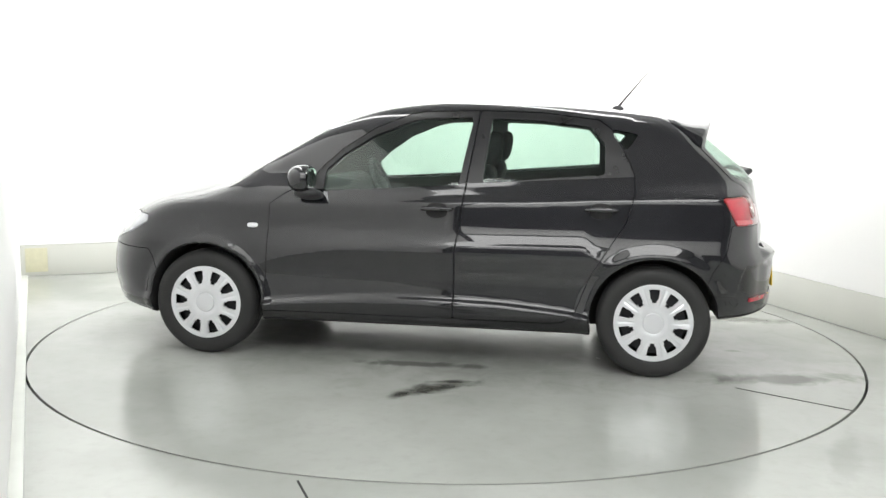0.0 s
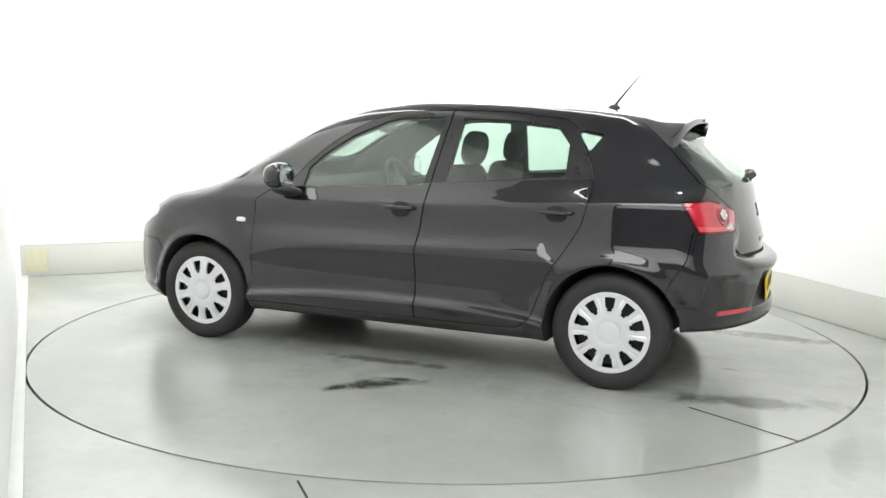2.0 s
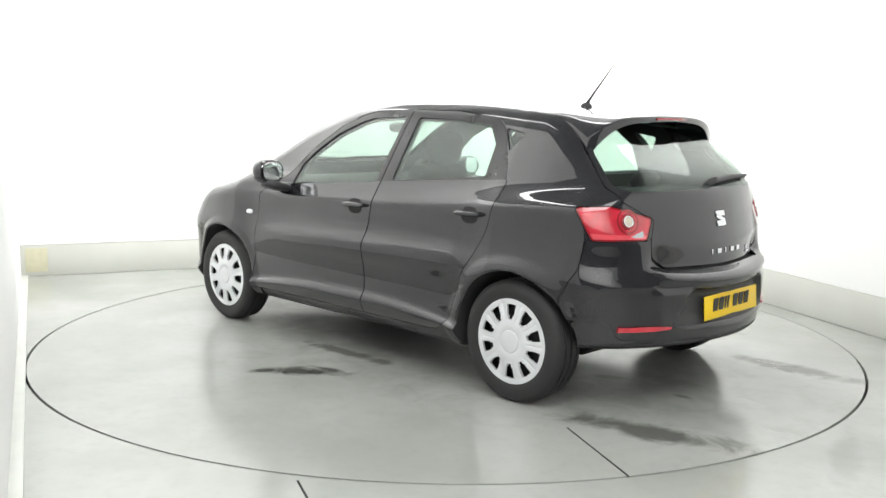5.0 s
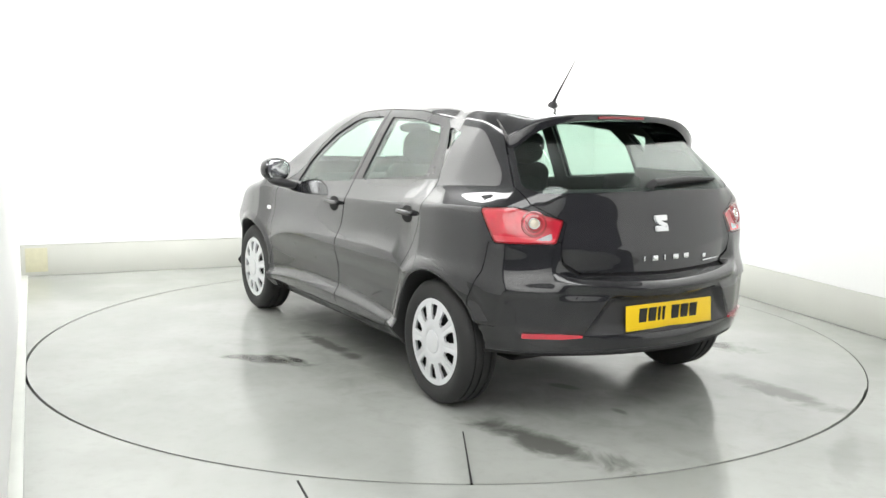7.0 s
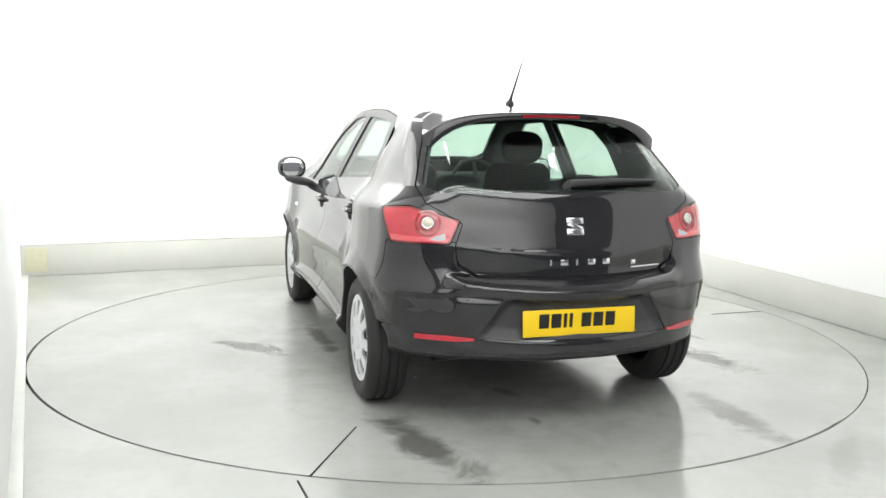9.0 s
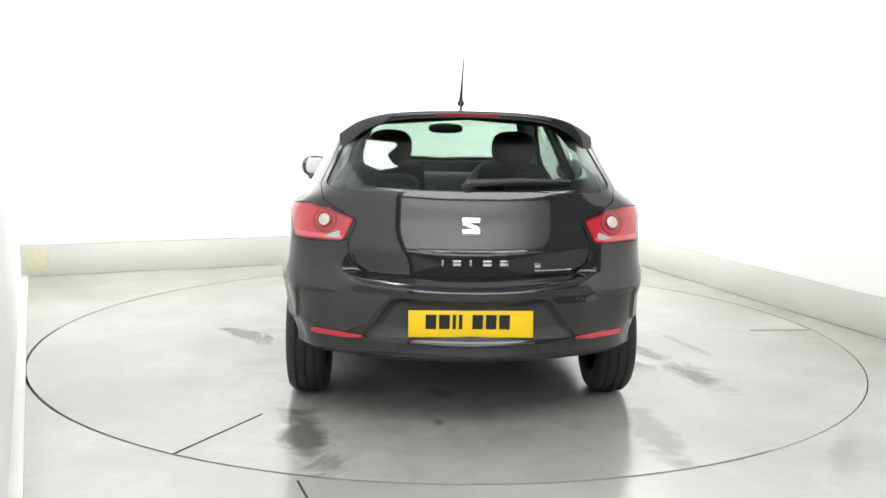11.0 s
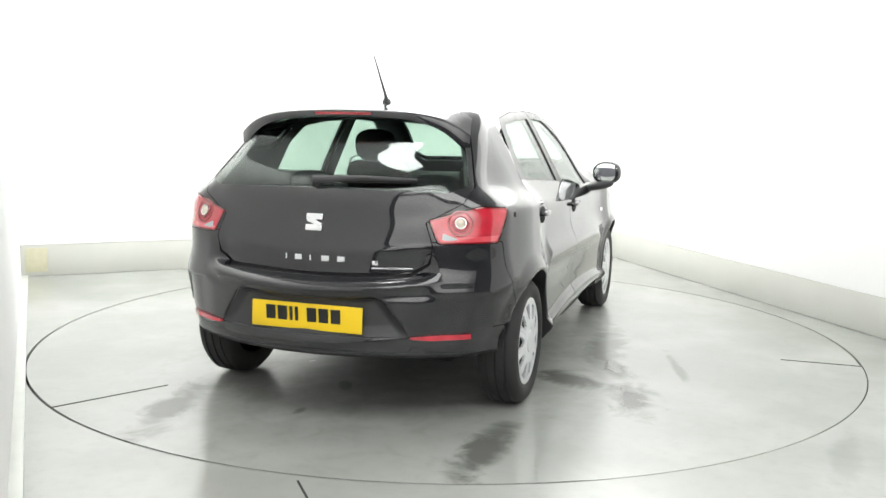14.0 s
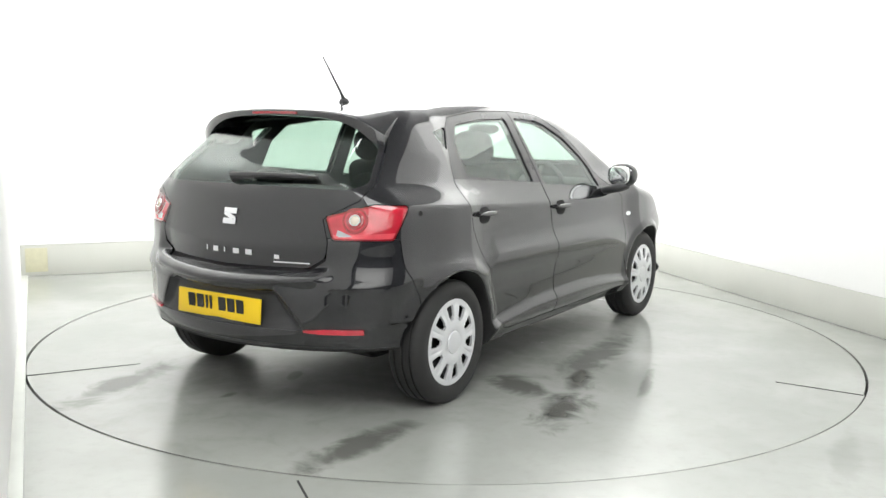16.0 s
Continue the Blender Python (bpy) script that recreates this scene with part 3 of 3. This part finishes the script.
VALANCE = outline([(-3.0, -0.5), (-1.30, -0.5), (-1.30, 0.30), (-1.62, 0.335), (-3.0, 0.385)], 0.003, guard=lambda P: P[:, 0] < -1.40)
RECESS = outline([(-0.9, 0.412), (0.445, 0.420), (0.34, 0.575), (0.0, 0.575), (-0.9, 0.575)], 0.004, axes=(1, 2), guard=lambda P: P[:, 0] < -1.6)
WELLS = lambda P: np.minimum(np.hypot(P[:, 0] - HUB_F, P[:, 2] - HUB_Z - 0.005), np.hypot(P[:, 0] - HUB_R, P[:, 2] - HUB_Z - 0.005)) - 0.338
UNDER = lambda P: P[:, 2] - (0.222 + 0.115 * step(-P[:, 0], 1.38, 1.58) + 0.03 * step(P[:, 0], 1.5, 1.8))

rest = T
panes = {}
for key, g in (("front", FRONT_GLASS), ("rear", REAR_GLASS), ("quarter", QUARTER_GLASS), ("back", BACK_GLASS), ("screen", WINDSCREEN)):
    V, panes[key], rest = cut(V, rest, g)
hull = rest


def take(g, gap=0.002):
    """Lift the area inside g off the rest, with a shut line all round it."""
    global V, rest
    V, piece, out = cut(V, rest, g, -gap)
    V, _, rest = cut(V, out, g, gap)
    return piece


V, wells, rest = cut(V, rest, WELLS)
V, under, rest = cut(V, rest, UNDER)
lamp = take(LAMP, 0.002)
headlamp = take(HEADLAMP, 0.002)
front_door = take(FRONT_DOOR)
rear_door = take(REAR_DOOR)
hatch = take(HATCH)
V, _, hatch = cut(V, hatch, lambda P: np.where(P[:, 2] < 0.80, -HATCH(P) - 0.013 * (1 - step(P[:, 2], 0.70, 0.78)), 1.0))      # the wide shadow gap under the tailgate
bonnet = take(BONNET)
valance = take(VALANCE, 0.001)
recess = take(RECESS, 0.001)
bumper_r = take(BUMPER_R)
bumper_f = take(BUMPER_F)
V, roof, quarter = cut(V, rest, lambda P: -P[:, 2] + np.where((P[:, 0] < 0.4) & (P[:, 1] < 0.56), 1.352 - 0.02 * step(-P[:, 0], 0.9, 1.4), 9.0), 0.0)
V, wing, quarter = cut(V, quarter, lambda P: 0.4 - P[:, 0])

# the surrounds of the door glass are satin black
def framed(piece, low, name, label):
    global V
    V, upper, lower = cut(V, piece, low)
    d = shell(name, V, lower, PAINT, car, 0.014, label=label)
    for ob, s in zip(d, (1, -1)):
        f = shell("window_frame", V, upper, SATIN, ob, 0.014, sides=(s,), label="satin black window frame")
    return d


BELT = lambda P: np.where(P[:, 1] > 0.3, (0.945 + 0.062 * (0.66 - P[:, 0])) - P[:, 2], 1.0)
doors_f = framed(front_door, BELT, "front_door", "black front door")
doors_r = framed(rear_door, BELT, "rear_door", "black rear door")
PANE = 0.0035
for i in (0, 1):
    s = (1, -1)[i]
    shell("window_pane", V, panes["front"], GLASS, doors_f[i], PANE, sides=(s,), push=-0.006, label="lightly green tinted glass")
    shell("window_pane", V, panes["rear"], GLASS, doors_r[i], PANE, sides=(s,), push=-0.006, label="lightly green tinted glass")
shell("quarter_window", V, panes["quarter"], GLASS, car, PANE, push=-0.006, label="small triangular quarter window")
tailgate = shell("tailgate", V, hatch, PAINT, car, 0.014, whole=True, label="black tailgate")[0]
shell("rear_window", V, panes["back"], GLASS, tailgate, PANE, whole=True, push=-0.004, label="tinted rear window")
shell("windscreen", V, panes["screen"], GLASS, car, PANE, whole=True, push=-0.003, label="large raked windscreen")
shell("bonnet", V, bonnet, PAINT, car, 0.014, whole=True, label="black bonnet")
shell("roof", V, roof, PAINT, car, 0.014, whole=True, label="black roof")
shell("front_wing", V, wing, PAINT, car, 0.012)
shell("rear_quarter_panel", V, quarter, PAINT, car, 0.012)
bumper = shell("rear_bumper", V, bumper_r, PAINT, car, 0.014, whole=True, label="black rear bumper")[0]
shell("bumper_recess", V, recess, TRIM, bumper, 0.014, whole=True, label="satin black plate recess")
shell("valance", V, valance, TRIM, bumper, 0.014, whole=True, label="unpainted dark grey lower valance")
shell("front_bumper", V, bumper_f, PAINT, car, 0.014, whole=True, label="black front bumper")
V, wells_r, wells_f = cut(V, wells, lambda P: P[:, 0])
shell("wheel_arch_liner", V, wells_f, LINER, car, 0.008)
shell("wheel_arch_liner", V, wells_r, LINER, car, 0.008)
shell("underbody", V, under, LINER, car, 0.008, whole=True)
shell("inner_trim", V, hull, INNER, car, 0.01, whole=True, push=-0.03, label="dark cabin lining")
shell("headlamp", V, headlamp, HEADGLASS, car, 0.02, label="clear front headlamp")

# tail lamps: red lens, a pale reversing bulb ring and a darker lower strip
V, core, border = cut(V, lamp, LAMP, -0.009)
V, corner, core = cut(V, core, outline([(0.612, 0.829), (0.668, 0.829), (0.616, 0.853)], 0.003, axes=turned))
V, upper_lens, band = cut(V, core, lambda P: 0.838 - 0.05 * (0.62 - P[:, 1]) - P[:, 2])
lenses = shell("tail_lamp", V, upper_lens, RED, car, 0.03, label="red wraparound tail lamp")
for ob, side in zip(lenses, (1, -1)):
    shell("lower_lens", V, band, ROSE, ob, 0.03, sides=(side,), label="paler red lower strip")
    shell("lens_border", V, border, DEEP, ob, 0.03, sides=(side,), label="deep red border of the lens")
    shell("reversing_lens", V, corner, HEADGLASS, ob, 0.03, sides=(side,), label="small clear lens in the lamp's corner")


def on_skin(x, y, z, axis):
    """The point of the skin met along x (from behind) or y (from the side), and its outward direction."""
    lo, hi = (-2.2, -1.60) if axis == "x" else (1.0, 0.0)
    for _ in range(50):
        m = (lo + hi) / 2
        p = (m, y, z) if axis == "x" else (x, m, z)
        inside = skin(np.array([p[0]]), np.array([abs(p[1])]), np.array([p[2]]))[0] < 0
        lo, hi = (lo, m) if inside else (m, hi)
    p = np.array([[hi, y, z]]) if axis == "x" else np.array([[x, hi, z]])
    return Vector(p[0]), Vector(gradient(p)[0]).normalized()


def facing(p, n, up=(0, 0, 1)):
    """A pose at p whose y axis points along n and whose z axis leans to up."""
    n = Vector(n)
    x = n.cross(Vector(up)).normalized()
    z = x.cross(n).normalized()
    return Matrix.Translation(p) @ Matrix((x, n, z)).transposed().to_4x4()


FLIP = Matrix.Diagonal((1, -1, 1, 1))
for i, s in enumerate((1, -1)):
    p, n = on_skin(0, 0.625, 0.898, "x")
    m = facing(p, n)
    if s < 0:
        m = FLIP @ m
    for nm, prof, mat_ in (("lamp_ring", [(-0.004, 0.058), (0.0025, 0.056), (0.003, 0.050), (0.001, 0.048)], DEEP), ("lamp_ring", [(-0.004, 0.040), (0.0035, 0.038), (0.0045, 0.032), (0.003, 0.029)], DEEP), ("lamp_ring", [(0.000, 0.027), (0.006, 0.025), (0.006, 0.021), (0.003, 0.020)], CHROME), ("reversing_bulb", [(0.003, 0.020), (0.005, 0.017), (0.008, 0.009), (0.009, 0.0005)], PINK)):
        bm = lathe(prof, 28)
        bmesh.ops.transform(bm, matrix=m, verts=bm.verts)
        part(nm, bm, mat_, lenses[i], "pale clear centre of the lamp" if nm == "reversing_bulb" else "")

# ---- roof spoiler: a thick visor over the rear window that curls down at its ends
def roof_z(x, y):
    lo, hi = 1.0, 1.5
    for _ in range(40):
        m = (lo + hi) / 2
        lo, hi = (m, hi) if skin(np.array([x]), np.array([abs(y)]), np.array([m]))[0] < 0 else (lo, m)
    return lo


def lip(u):
    """The spoiler's rear upper edge."""
    return -1.545 + 0.07 * u * u + 0.02 * abs(u) ** 6, 1.372 - 0.030 * u * u - 0.075 * abs(u) ** 6


bm = bmesh.new()
rows = []
for i in range(49):
    u = -1 + 2 * i / 48
    y = 0.525 * u
    tip_x, tip_z = lip(u)
    root_x = -1.27
    root_z = roof_z(root_x, y) + 0.003
    mid_x = (root_x + tip_x) / 2
    lead = max(-0.02, min(0.2, (roof_z(root_x + 0.06, y) + 0.003 - root_z) / 0.06))      # the roof's own fall at the root
    span = root_x - tip_x
    thick = 0.030 + 0.068 * abs(u) ** 5
    under = min(root_z - 0.03, tip_z - thick + 0.012)
    top = []
    for k in range(6):
        q = k / 6
        fall = (root_z - tip_z) / span
        z = root_z * (1 + 2 * q) * (1 - q) ** 2 - lead * span * q * (1 - q) ** 2 + tip_z * q * q * (3 - 2 * q) + 0.7 * fall * span * q * q * (1 - q)
        top.append((root_x - q * span, z))
    ring = top + [(tip_x + 0.012, tip_z + 0.0005), (tip_x + 0.004, tip_z - 0.003), (tip_x, tip_z - 0.010),
            (tip_x + 0.006, tip_z - thick), (tip_x + 0.022, tip_z - thick - 0.003), (mid_x, under - 0.004), (root_x, under)]
    if i in (0, 48):                 # rounded ends
        cx, cz = sum(a for a, _ in ring) / len(ring), sum(b for _, b in ring) / len(ring)
        ring = [(cx + (a - cx) * 0.9, cz + (b - cz) * 0.88) for a, b in ring]
        y *= 1.012
    rows.append([bm.verts.new((a, y + 0.050 * u * min(1, (root_x - a) / span), b)) for a, b in ring])
for p, q in zip(rows, rows[1:]):
    for k in range(len(p)):
        bm.faces.new((p[k], p[(k + 1) % len(p)], q[(k + 1) % len(p)], q[k]))
bm.faces.new(rows[0])
bm.faces.new(rows[-1][::-1])
spoiler = part("roof_spoiler", bm, PAINT, tailgate, "gloss black spoiler over the rear window", sharp=50)
bm = bmesh.new()
rows = []
for i in range(17):
    u = -1 + 2 * i / 16
    y = 0.14 * u
    x, z = lip(y / 0.572)
    x, z = x - 0.001, z - 0.014
    rows.append([bm.verts.new((x + a, y, z + b)) for a, b in ((0.004, 0.004), (-0.003, 0.003), (-0.003, -0.009), (0.004, -0.010))])
for p, q in zip(rows, rows[1:]):
    for k in range(4):
        bm.faces.new((p[k], p[(k + 1) % 4], q[(k + 1) % 4], q[k]))
bm.faces.new(rows[0]), bm.faces.new(rows[-1][::-1])
part("brake_light", bm, DEEP, spoiler, "slim red high-level brake light")


# ---- wheels
def wheel():
    hub = new("wheel")
    R = HUB_Z
    prof = [(-0.075, 0.195), (-0.088, 0.215), (-0.094, 0.245), (-0.090, 0.272), (-0.078, R - 0.012), (-0.066, R - 0.002)]
    for g in (-0.042, 0.0, 0.042):          # tread grooves
        prof += [(g - 0.006, R), (g - 0.005, R - 0.008), (g + 0.005, R - 0.008), (g + 0.006, R)]
    prof += [(0.066, R - 0.002), (0.078, R - 0.012), (0.090, 0.272), (0.094, 0.245), (0.088, 0.215), (0.075, 0.195)]
    part("tyre", lathe(prof, 72), RUBBER, hub, "black rubber tyre", sharp=60)
    part("steel_rim", lathe([(-0.07, 0.198), (0.0, 0.185), (0.045, 0.17), (0.05, 0.09), (0.055, 0.001)], 48), STEEL, hub, "dark steel rim behind the cover")
    # wheel cover with ten slots
    bm = bmesh.new()
    per, spokes = 12, 10
    steps = per * spokes
    radii = [0.003, 0.03, 0.056, 0.060, 0.085, 0.100, 0.108, 0.125, 0.145, 0.165, 0.180, 0.187, 0.198, 0.207, 0.212]
    rise = [0.090, 0.090, 0.089, 0.092, 0.091, 0.090, 0.0895, 0.0885, 0.0865, 0.084, 0.082, 0.0815, 0.084, 0.082, 0.072]
    grid = []
    for r, a in zip(radii, rise):
        row = []
        for k in range(steps):
            u = (k % per) / per            # the slot lies round u = 0.5
            th = 2 * math.pi * k / steps
            dip = 0.0
            if 0.1 < r < 0.19 and u == 0.0:
                dip = 0.004
            row.append(bm.verts.new((r * math.cos(th), a - dip, r * math.sin(th))))
        grid.append(row)
    for i in range(len(radii) - 1):
        r = (radii[i] + radii[i + 1]) / 2
        for k in range(steps):
            u = ((k + 0.5) % per) / per
            half = 0.0
            if 0.106 < r < 0.183:
                half = (0.18, 0.26, 0.26, 0.27, 0.27, 0.20)[[0.1165, 0.135, 0.155, 0.1725, 0.1835, 9].index(min((0.1165, 0.135, 0.155, 0.1725, 0.1835), key=lambda q: abs(q - r)))]
            if abs(u - 0.5) < half:
                continue
            j = (k + 1) % steps
            bm.faces.new((grid[i][k], grid[i][j], grid[i + 1][j], grid[i + 1][k]))
    back = bmesh.ops.extrude_face_region(bm, geom=bm.faces[:])
    for v in back["geom"]:
        if isinstance(v, bmesh.types.BMVert):
            v.co.y -= 0.012
    part("wheel_cover", bm, SILVER, hub, "silver plastic wheel cover with ten slots", sharp=40)
    part("centre_cap", lathe([(0.088, 0.055), (0.094, 0.052), (0.0955, 0.04), (0.095, 0.001)], 36), SILVER, hub)
    hub.parent = car
    return hub


def put_wheel(w, x, s, turn):
    m = pose(x, s * TRACK, HUB_Z, 0, 0, 0 if s > 0 else 180)
    w.matrix_basis = m @ pose(0, 0, 0, 0, turn, 0)
    return w


w0 = put_wheel(wheel(), HUB_R, 1, 0)
for x, s, turn in ((HUB_F, 1, 14), (HUB_R, -1, 9), (HUB_F, -1, 25)):
    w = copy_thing(w0, Matrix())
    put_wheel(w, x, s, turn)

# ---- door handles
for ob, hx, hz in ((doors_f, -0.055, 0.858), (doors_r, -0.925, 0.878)):
    for i, s in enumerate((1, -1)):
        p, n = on_skin(hx, 0, hz, "y")
        m = facing(p, n)
        if s < 0:
            m = FLIP @ m
        bm = blob(0.060, 0.008, 0.042, m @ pose(0, 0, -0.004), power=0.85)
        cup = part("handle_recess", bm, LINER, ob[i], "dark hollow behind the handle")
        bm = blob(0.088, 0.013, 0.013, m @ pose(0, 0.024, 0.004), power=0.75)
        blob(0.012, 0.022, 0.012, m @ pose(0.072, 0.008, 0.004), bm, power=0.8)
        blob(0.012, 0.022, 0.012, m @ pose(-0.072, 0.008, 0.004), bm, power=0.8)
        part("door_handle", bm, PAINT, ob[i], "black pull handle")

# ---- door mirrors
for i, s in enumerate((1, -1)):
    S = Matrix.Diagonal((1, s, 1, 1))
    bm = blob(0.075, 0.094, 0.074, S @ pose(0.66, 0.885, 1.012, 0, 4, -12), power=0.85)
    for v in bm.verts:
        v.co.x = max(v.co.x, 0.618)
    house = part("door_mirror", bm, PAINT, car, "black door mirror on a stalk")
    part("mirror_glass", blob(0.006, 0.078, 0.058, S @ pose(0.616, 0.885, 1.014, 0, 0, -6), power=0.8), MIRROR, house, "mirror glass")
    bm = blob(0.075, 0.10, 0.028, S @ pose(0.645, 0.835, 0.925, 12, 0, 0), power=0.8)
    part("mirror_stalk", bm, TRIM, house, "black plastic stalk")

# ---- side repeaters, rear reflectors, small fuel mark
for s in (1, -1):
    p, n = on_skin(0.975, 0, 0.742, "y")
    m = facing(p, n)
    if s < 0:
        m = FLIP @ m
    rep = part("side_repeater", blob(0.030, 0.006, 0.014, m, power=0.7), CLEAR, car, "small clear side indicator")
    bm = bmesh.new()
    rows = []
    for k in range(9):
        h = 0.011 * (0.45 + 0.55 * min(1, k / 3))
        (p, n), (q, _) = on_skin(0, 0.455 + 0.225 * k / 8, 0.417 + h, "x"), on_skin(0, 0.455 + 0.225 * k / 8, 0.417 - h, "x")
        out = Vector((-0.010, 0.004, 0))
        rows.append([bm.verts.new((v.x, s * v.y, v.z)) for v in (p - out, p + out, q + out, q - out)])
    for a, b in zip(rows, rows[1:]):
        for k in range(4):
            bm.faces.new((a[k], a[(k + 1) % 4], b[(k + 1) % 4], b[k]))
    bm.faces.new(rows[0]), bm.faces.new(rows[-1][::-1])
    part("reflector", bm, RED, bumper, "slim red bumper reflector")

p, n = on_skin(-1.47, 0, 0.922, "y")
part("filler_flap_catch", lathe([(-0.002, 0.012), (0.002, 0.011), (0.003, 0.0005)], 16), LINER, car, "small dark round catch").matrix_basis = FLIP @ facing(p, n)

# ---- number plate with plain bars for its characters
plate = part("number_plate", box(0.525, 0.008, 0.113, pose(-1.912, 0, 0.485, 4, 0, 90), 0.003), YELLOW, bumper, "yellow rear number plate with dark bars")
Mp = pose(-1.912, 0, 0.485, 0, 0, 90) @ pose(0, 0, 0, -4)
x0 = -0.190
for k, wd in enumerate((0.044, 0.044, 0.014, 0.014, 0.0, 0.044, 0.044, 0.044)):
    if not wd:
        x0 += 0.030
        continue
    part("plate_bar", box(wd, 0.003, 0.078, Mp @ pose(-(x0 + wd / 2), 0.0055, 0.002)), INK, plate, smooth=False)
    x0 += wd + 0.0125
part("plate_bar", box(0.17, 0.004, 0.010, Mp @ pose(0.02, 0.004, -0.064)), CLEAR, plate, smooth=False)

# ---- badge, model lettering as bars, trim mark
p, n = on_skin(0, 0.0, 0.885, "x")
m = facing(p, n)
bm = box(0.080, 0.008, 0.028, m @ pose(0, 0.003, 0.024), 0.004)
box(0.080, 0.008, 0.028, m @ pose(0, 0.003, -0.024), 0.004, bm=bm)
box(0.074, 0.008, 0.022, m @ pose(0, 0.003, 0.0, 0, -22, 0), 0.004, bm=bm)
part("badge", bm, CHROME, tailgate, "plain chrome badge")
for y, wd in ((0.130, 0.008), (0.070, 0.034), (0.012, 0.008), (-0.058, 0.036), (-0.130, 0.036)):
    p, n = on_skin(0, y - 0.01, 0.735, "x")
    part("letter_bar", box(wd, 0.004, 0.024, facing(p, n) @ pose(0, 0.002, 0), 0.001), CHROME, tailgate)
p, n = on_skin(0, -0.355, 0.708, "x")
part("trim_mark", box(0.175, 0.004, 0.007, facing(p, n) @ pose(0, 0.002, -0.006), 0.001), CHROME, tailgate, "small chrome trim mark")
p, n = on_skin(0, -0.285, 0.722, "x")
part("trim_mark", box(0.026, 0.004, 0.020, facing(p, n) @ pose(0, 0.002, 0.002), 0.001), CHROME, tailgate, "small chrome trim mark")

# ---- rear wiper
a, na = on_skin(0, 0.02, 1.050, "x")
b, nb = on_skin(0, -0.43, 1.064, "x")
a, b = a + na * 0.03, b + nb * 0.02
wiper = part("rear_wiper", tube([a + na * -0.03, a, a.lerp(b, 0.5) + na * 0.012, b], [0.022, 0.017, 0.011, 0.007]), TRIM, tailgate, "black rear wiper")
part("wiper_blade", tube([a.lerp(b, 0.25) - na * 0.012, b - nb * 0.012], 0.008), LINER, wiper)

# ---- roof aerial
bm = blob(0.036, 0.018, 0.022, pose(-1.02, 0, 1.418))
aerial = part("aerial", bm, TRIM, car, "short black roof aerial")
part("aerial_rod", tube([(-1.02, 0, 1.425), (-1.045, 0, 1.462), (-1.19, 0, 1.640)], [0.011, 0.0065, 0.0026]), TRIM, aerial)


# ---- cabin: seats, dash, steering wheel, mirror
def seat(name, x, y, wide, back_top, head=True):
    st = new(name)
    st.parent = car
    tagged(st, "dark cloth seat")
    part("seat_base", box(0.50, wide, 0.16, pose(x + 0.05, y, 0.46, 0, -6, 0), 0.06, 3), FABRIC, st)
    h = back_top - 0.46
    bm = box(0.13, wide * 0.95, h, pose(x - 0.22 - 0.12 * h, y, 0.46 + h / 2, 0, -14, 0), 0.055, 3)
    for v in bm.verts:
        k = max(0, (v.co.z - 0.75) / (back_top - 0.70))
        v.co.y = y + (v.co.y - y) * (1 - 0.30 * min(1, k) ** 2 * head)
    part("seat_back", bm, FABRIC, st)
    if head:
        hx = x - 0.22 - 0.27 * h
        part("headrest", blob(0.055, 0.128, 0.098, pose(hx - 0.02, y, back_top + 0.085, 0, -10, 0), power=0.72), FABRIC, st)
        for d in (-0.05, 0.05):
            part("headrest_post", tube([(hx, y + d, back_top - 0.06), (hx - 0.01, y + d, back_top + 0.03)], 0.006), CHROME, st)
    return st


for s in (1, -1):
    seat("front_seat", 0.10, 0.36 * s, 0.50, 1.095)
rear_seat = seat("rear_seat", -0.78, 0.0, 1.22, 0.99, head=False)
for s in (1, -1):
    part("headrest", blob(0.045, 0.12, 0.055, pose(-1.20, 0.33 * s, 1.015, 0, -14, 0), power=0.7), FABRIC, rear_seat)
part("parcel_shelf", box(0.36, 1.06, 0.03, pose(-1.47, 0, 0.985), 0.01), INNER, car, "dark parcel shelf")
bm = box(0.50, 1.36, 0.26, pose(0.86, 0, 0.83, 0, 8, 0), 0.09, 4)
part("dashboard", bm, INNER, car, "dark dashboard")
bm = bmesh.new()
ms = pose(0.50, -0.36, 0.90, 0, -68, 0)
rows = []
for i in range(40):
    th = 2 * math.pi * i / 40
    rows.append([bm.verts.new(ms @ Vector(((0.18 + 0.015 * math.cos(ph)) * math.cos(th), (0.18 + 0.015 * math.cos(ph)) * math.sin(th), 0.015 * math.sin(ph)))) for ph in [2 * math.pi * k / 10 for k in range(10)]])
for i in range(40):
    for k in range(10):
        a, b = rows[i], rows[(i + 1) % 40]
        bm.faces.new((a[k], a[(k + 1) % 10], b[(k + 1) % 10], b[k]))
sw = part("steering_wheel", bm, TRIM, car, "black steering wheel")
part("steering_hub", blob(0.06, 0.065, 0.03, ms, power=0.8), TRIM, sw)
for th in (0, 180, 90):
    part("spoke", box(0.16, 0.03, 0.012, ms @ pose(0, 0, 0, 0, 0, th + 0) @ pose(0.09, 0, 0), 0.004), TRIM, sw)
part("interior_mirror", blob(0.018, 0.115, 0.033, pose(0.42, 0, 1.285), power=0.7), TRIM, car, "black interior mirror")


# ---------------------------------------------------------------- what moves
def motions():
    rows = [(k * 0.5, pose(0, 0, 0, 0, 0, START + RATE * k * 0.5)) for k in range(33)]
    walk(car, rows)
    walk(table, rows)


motions()
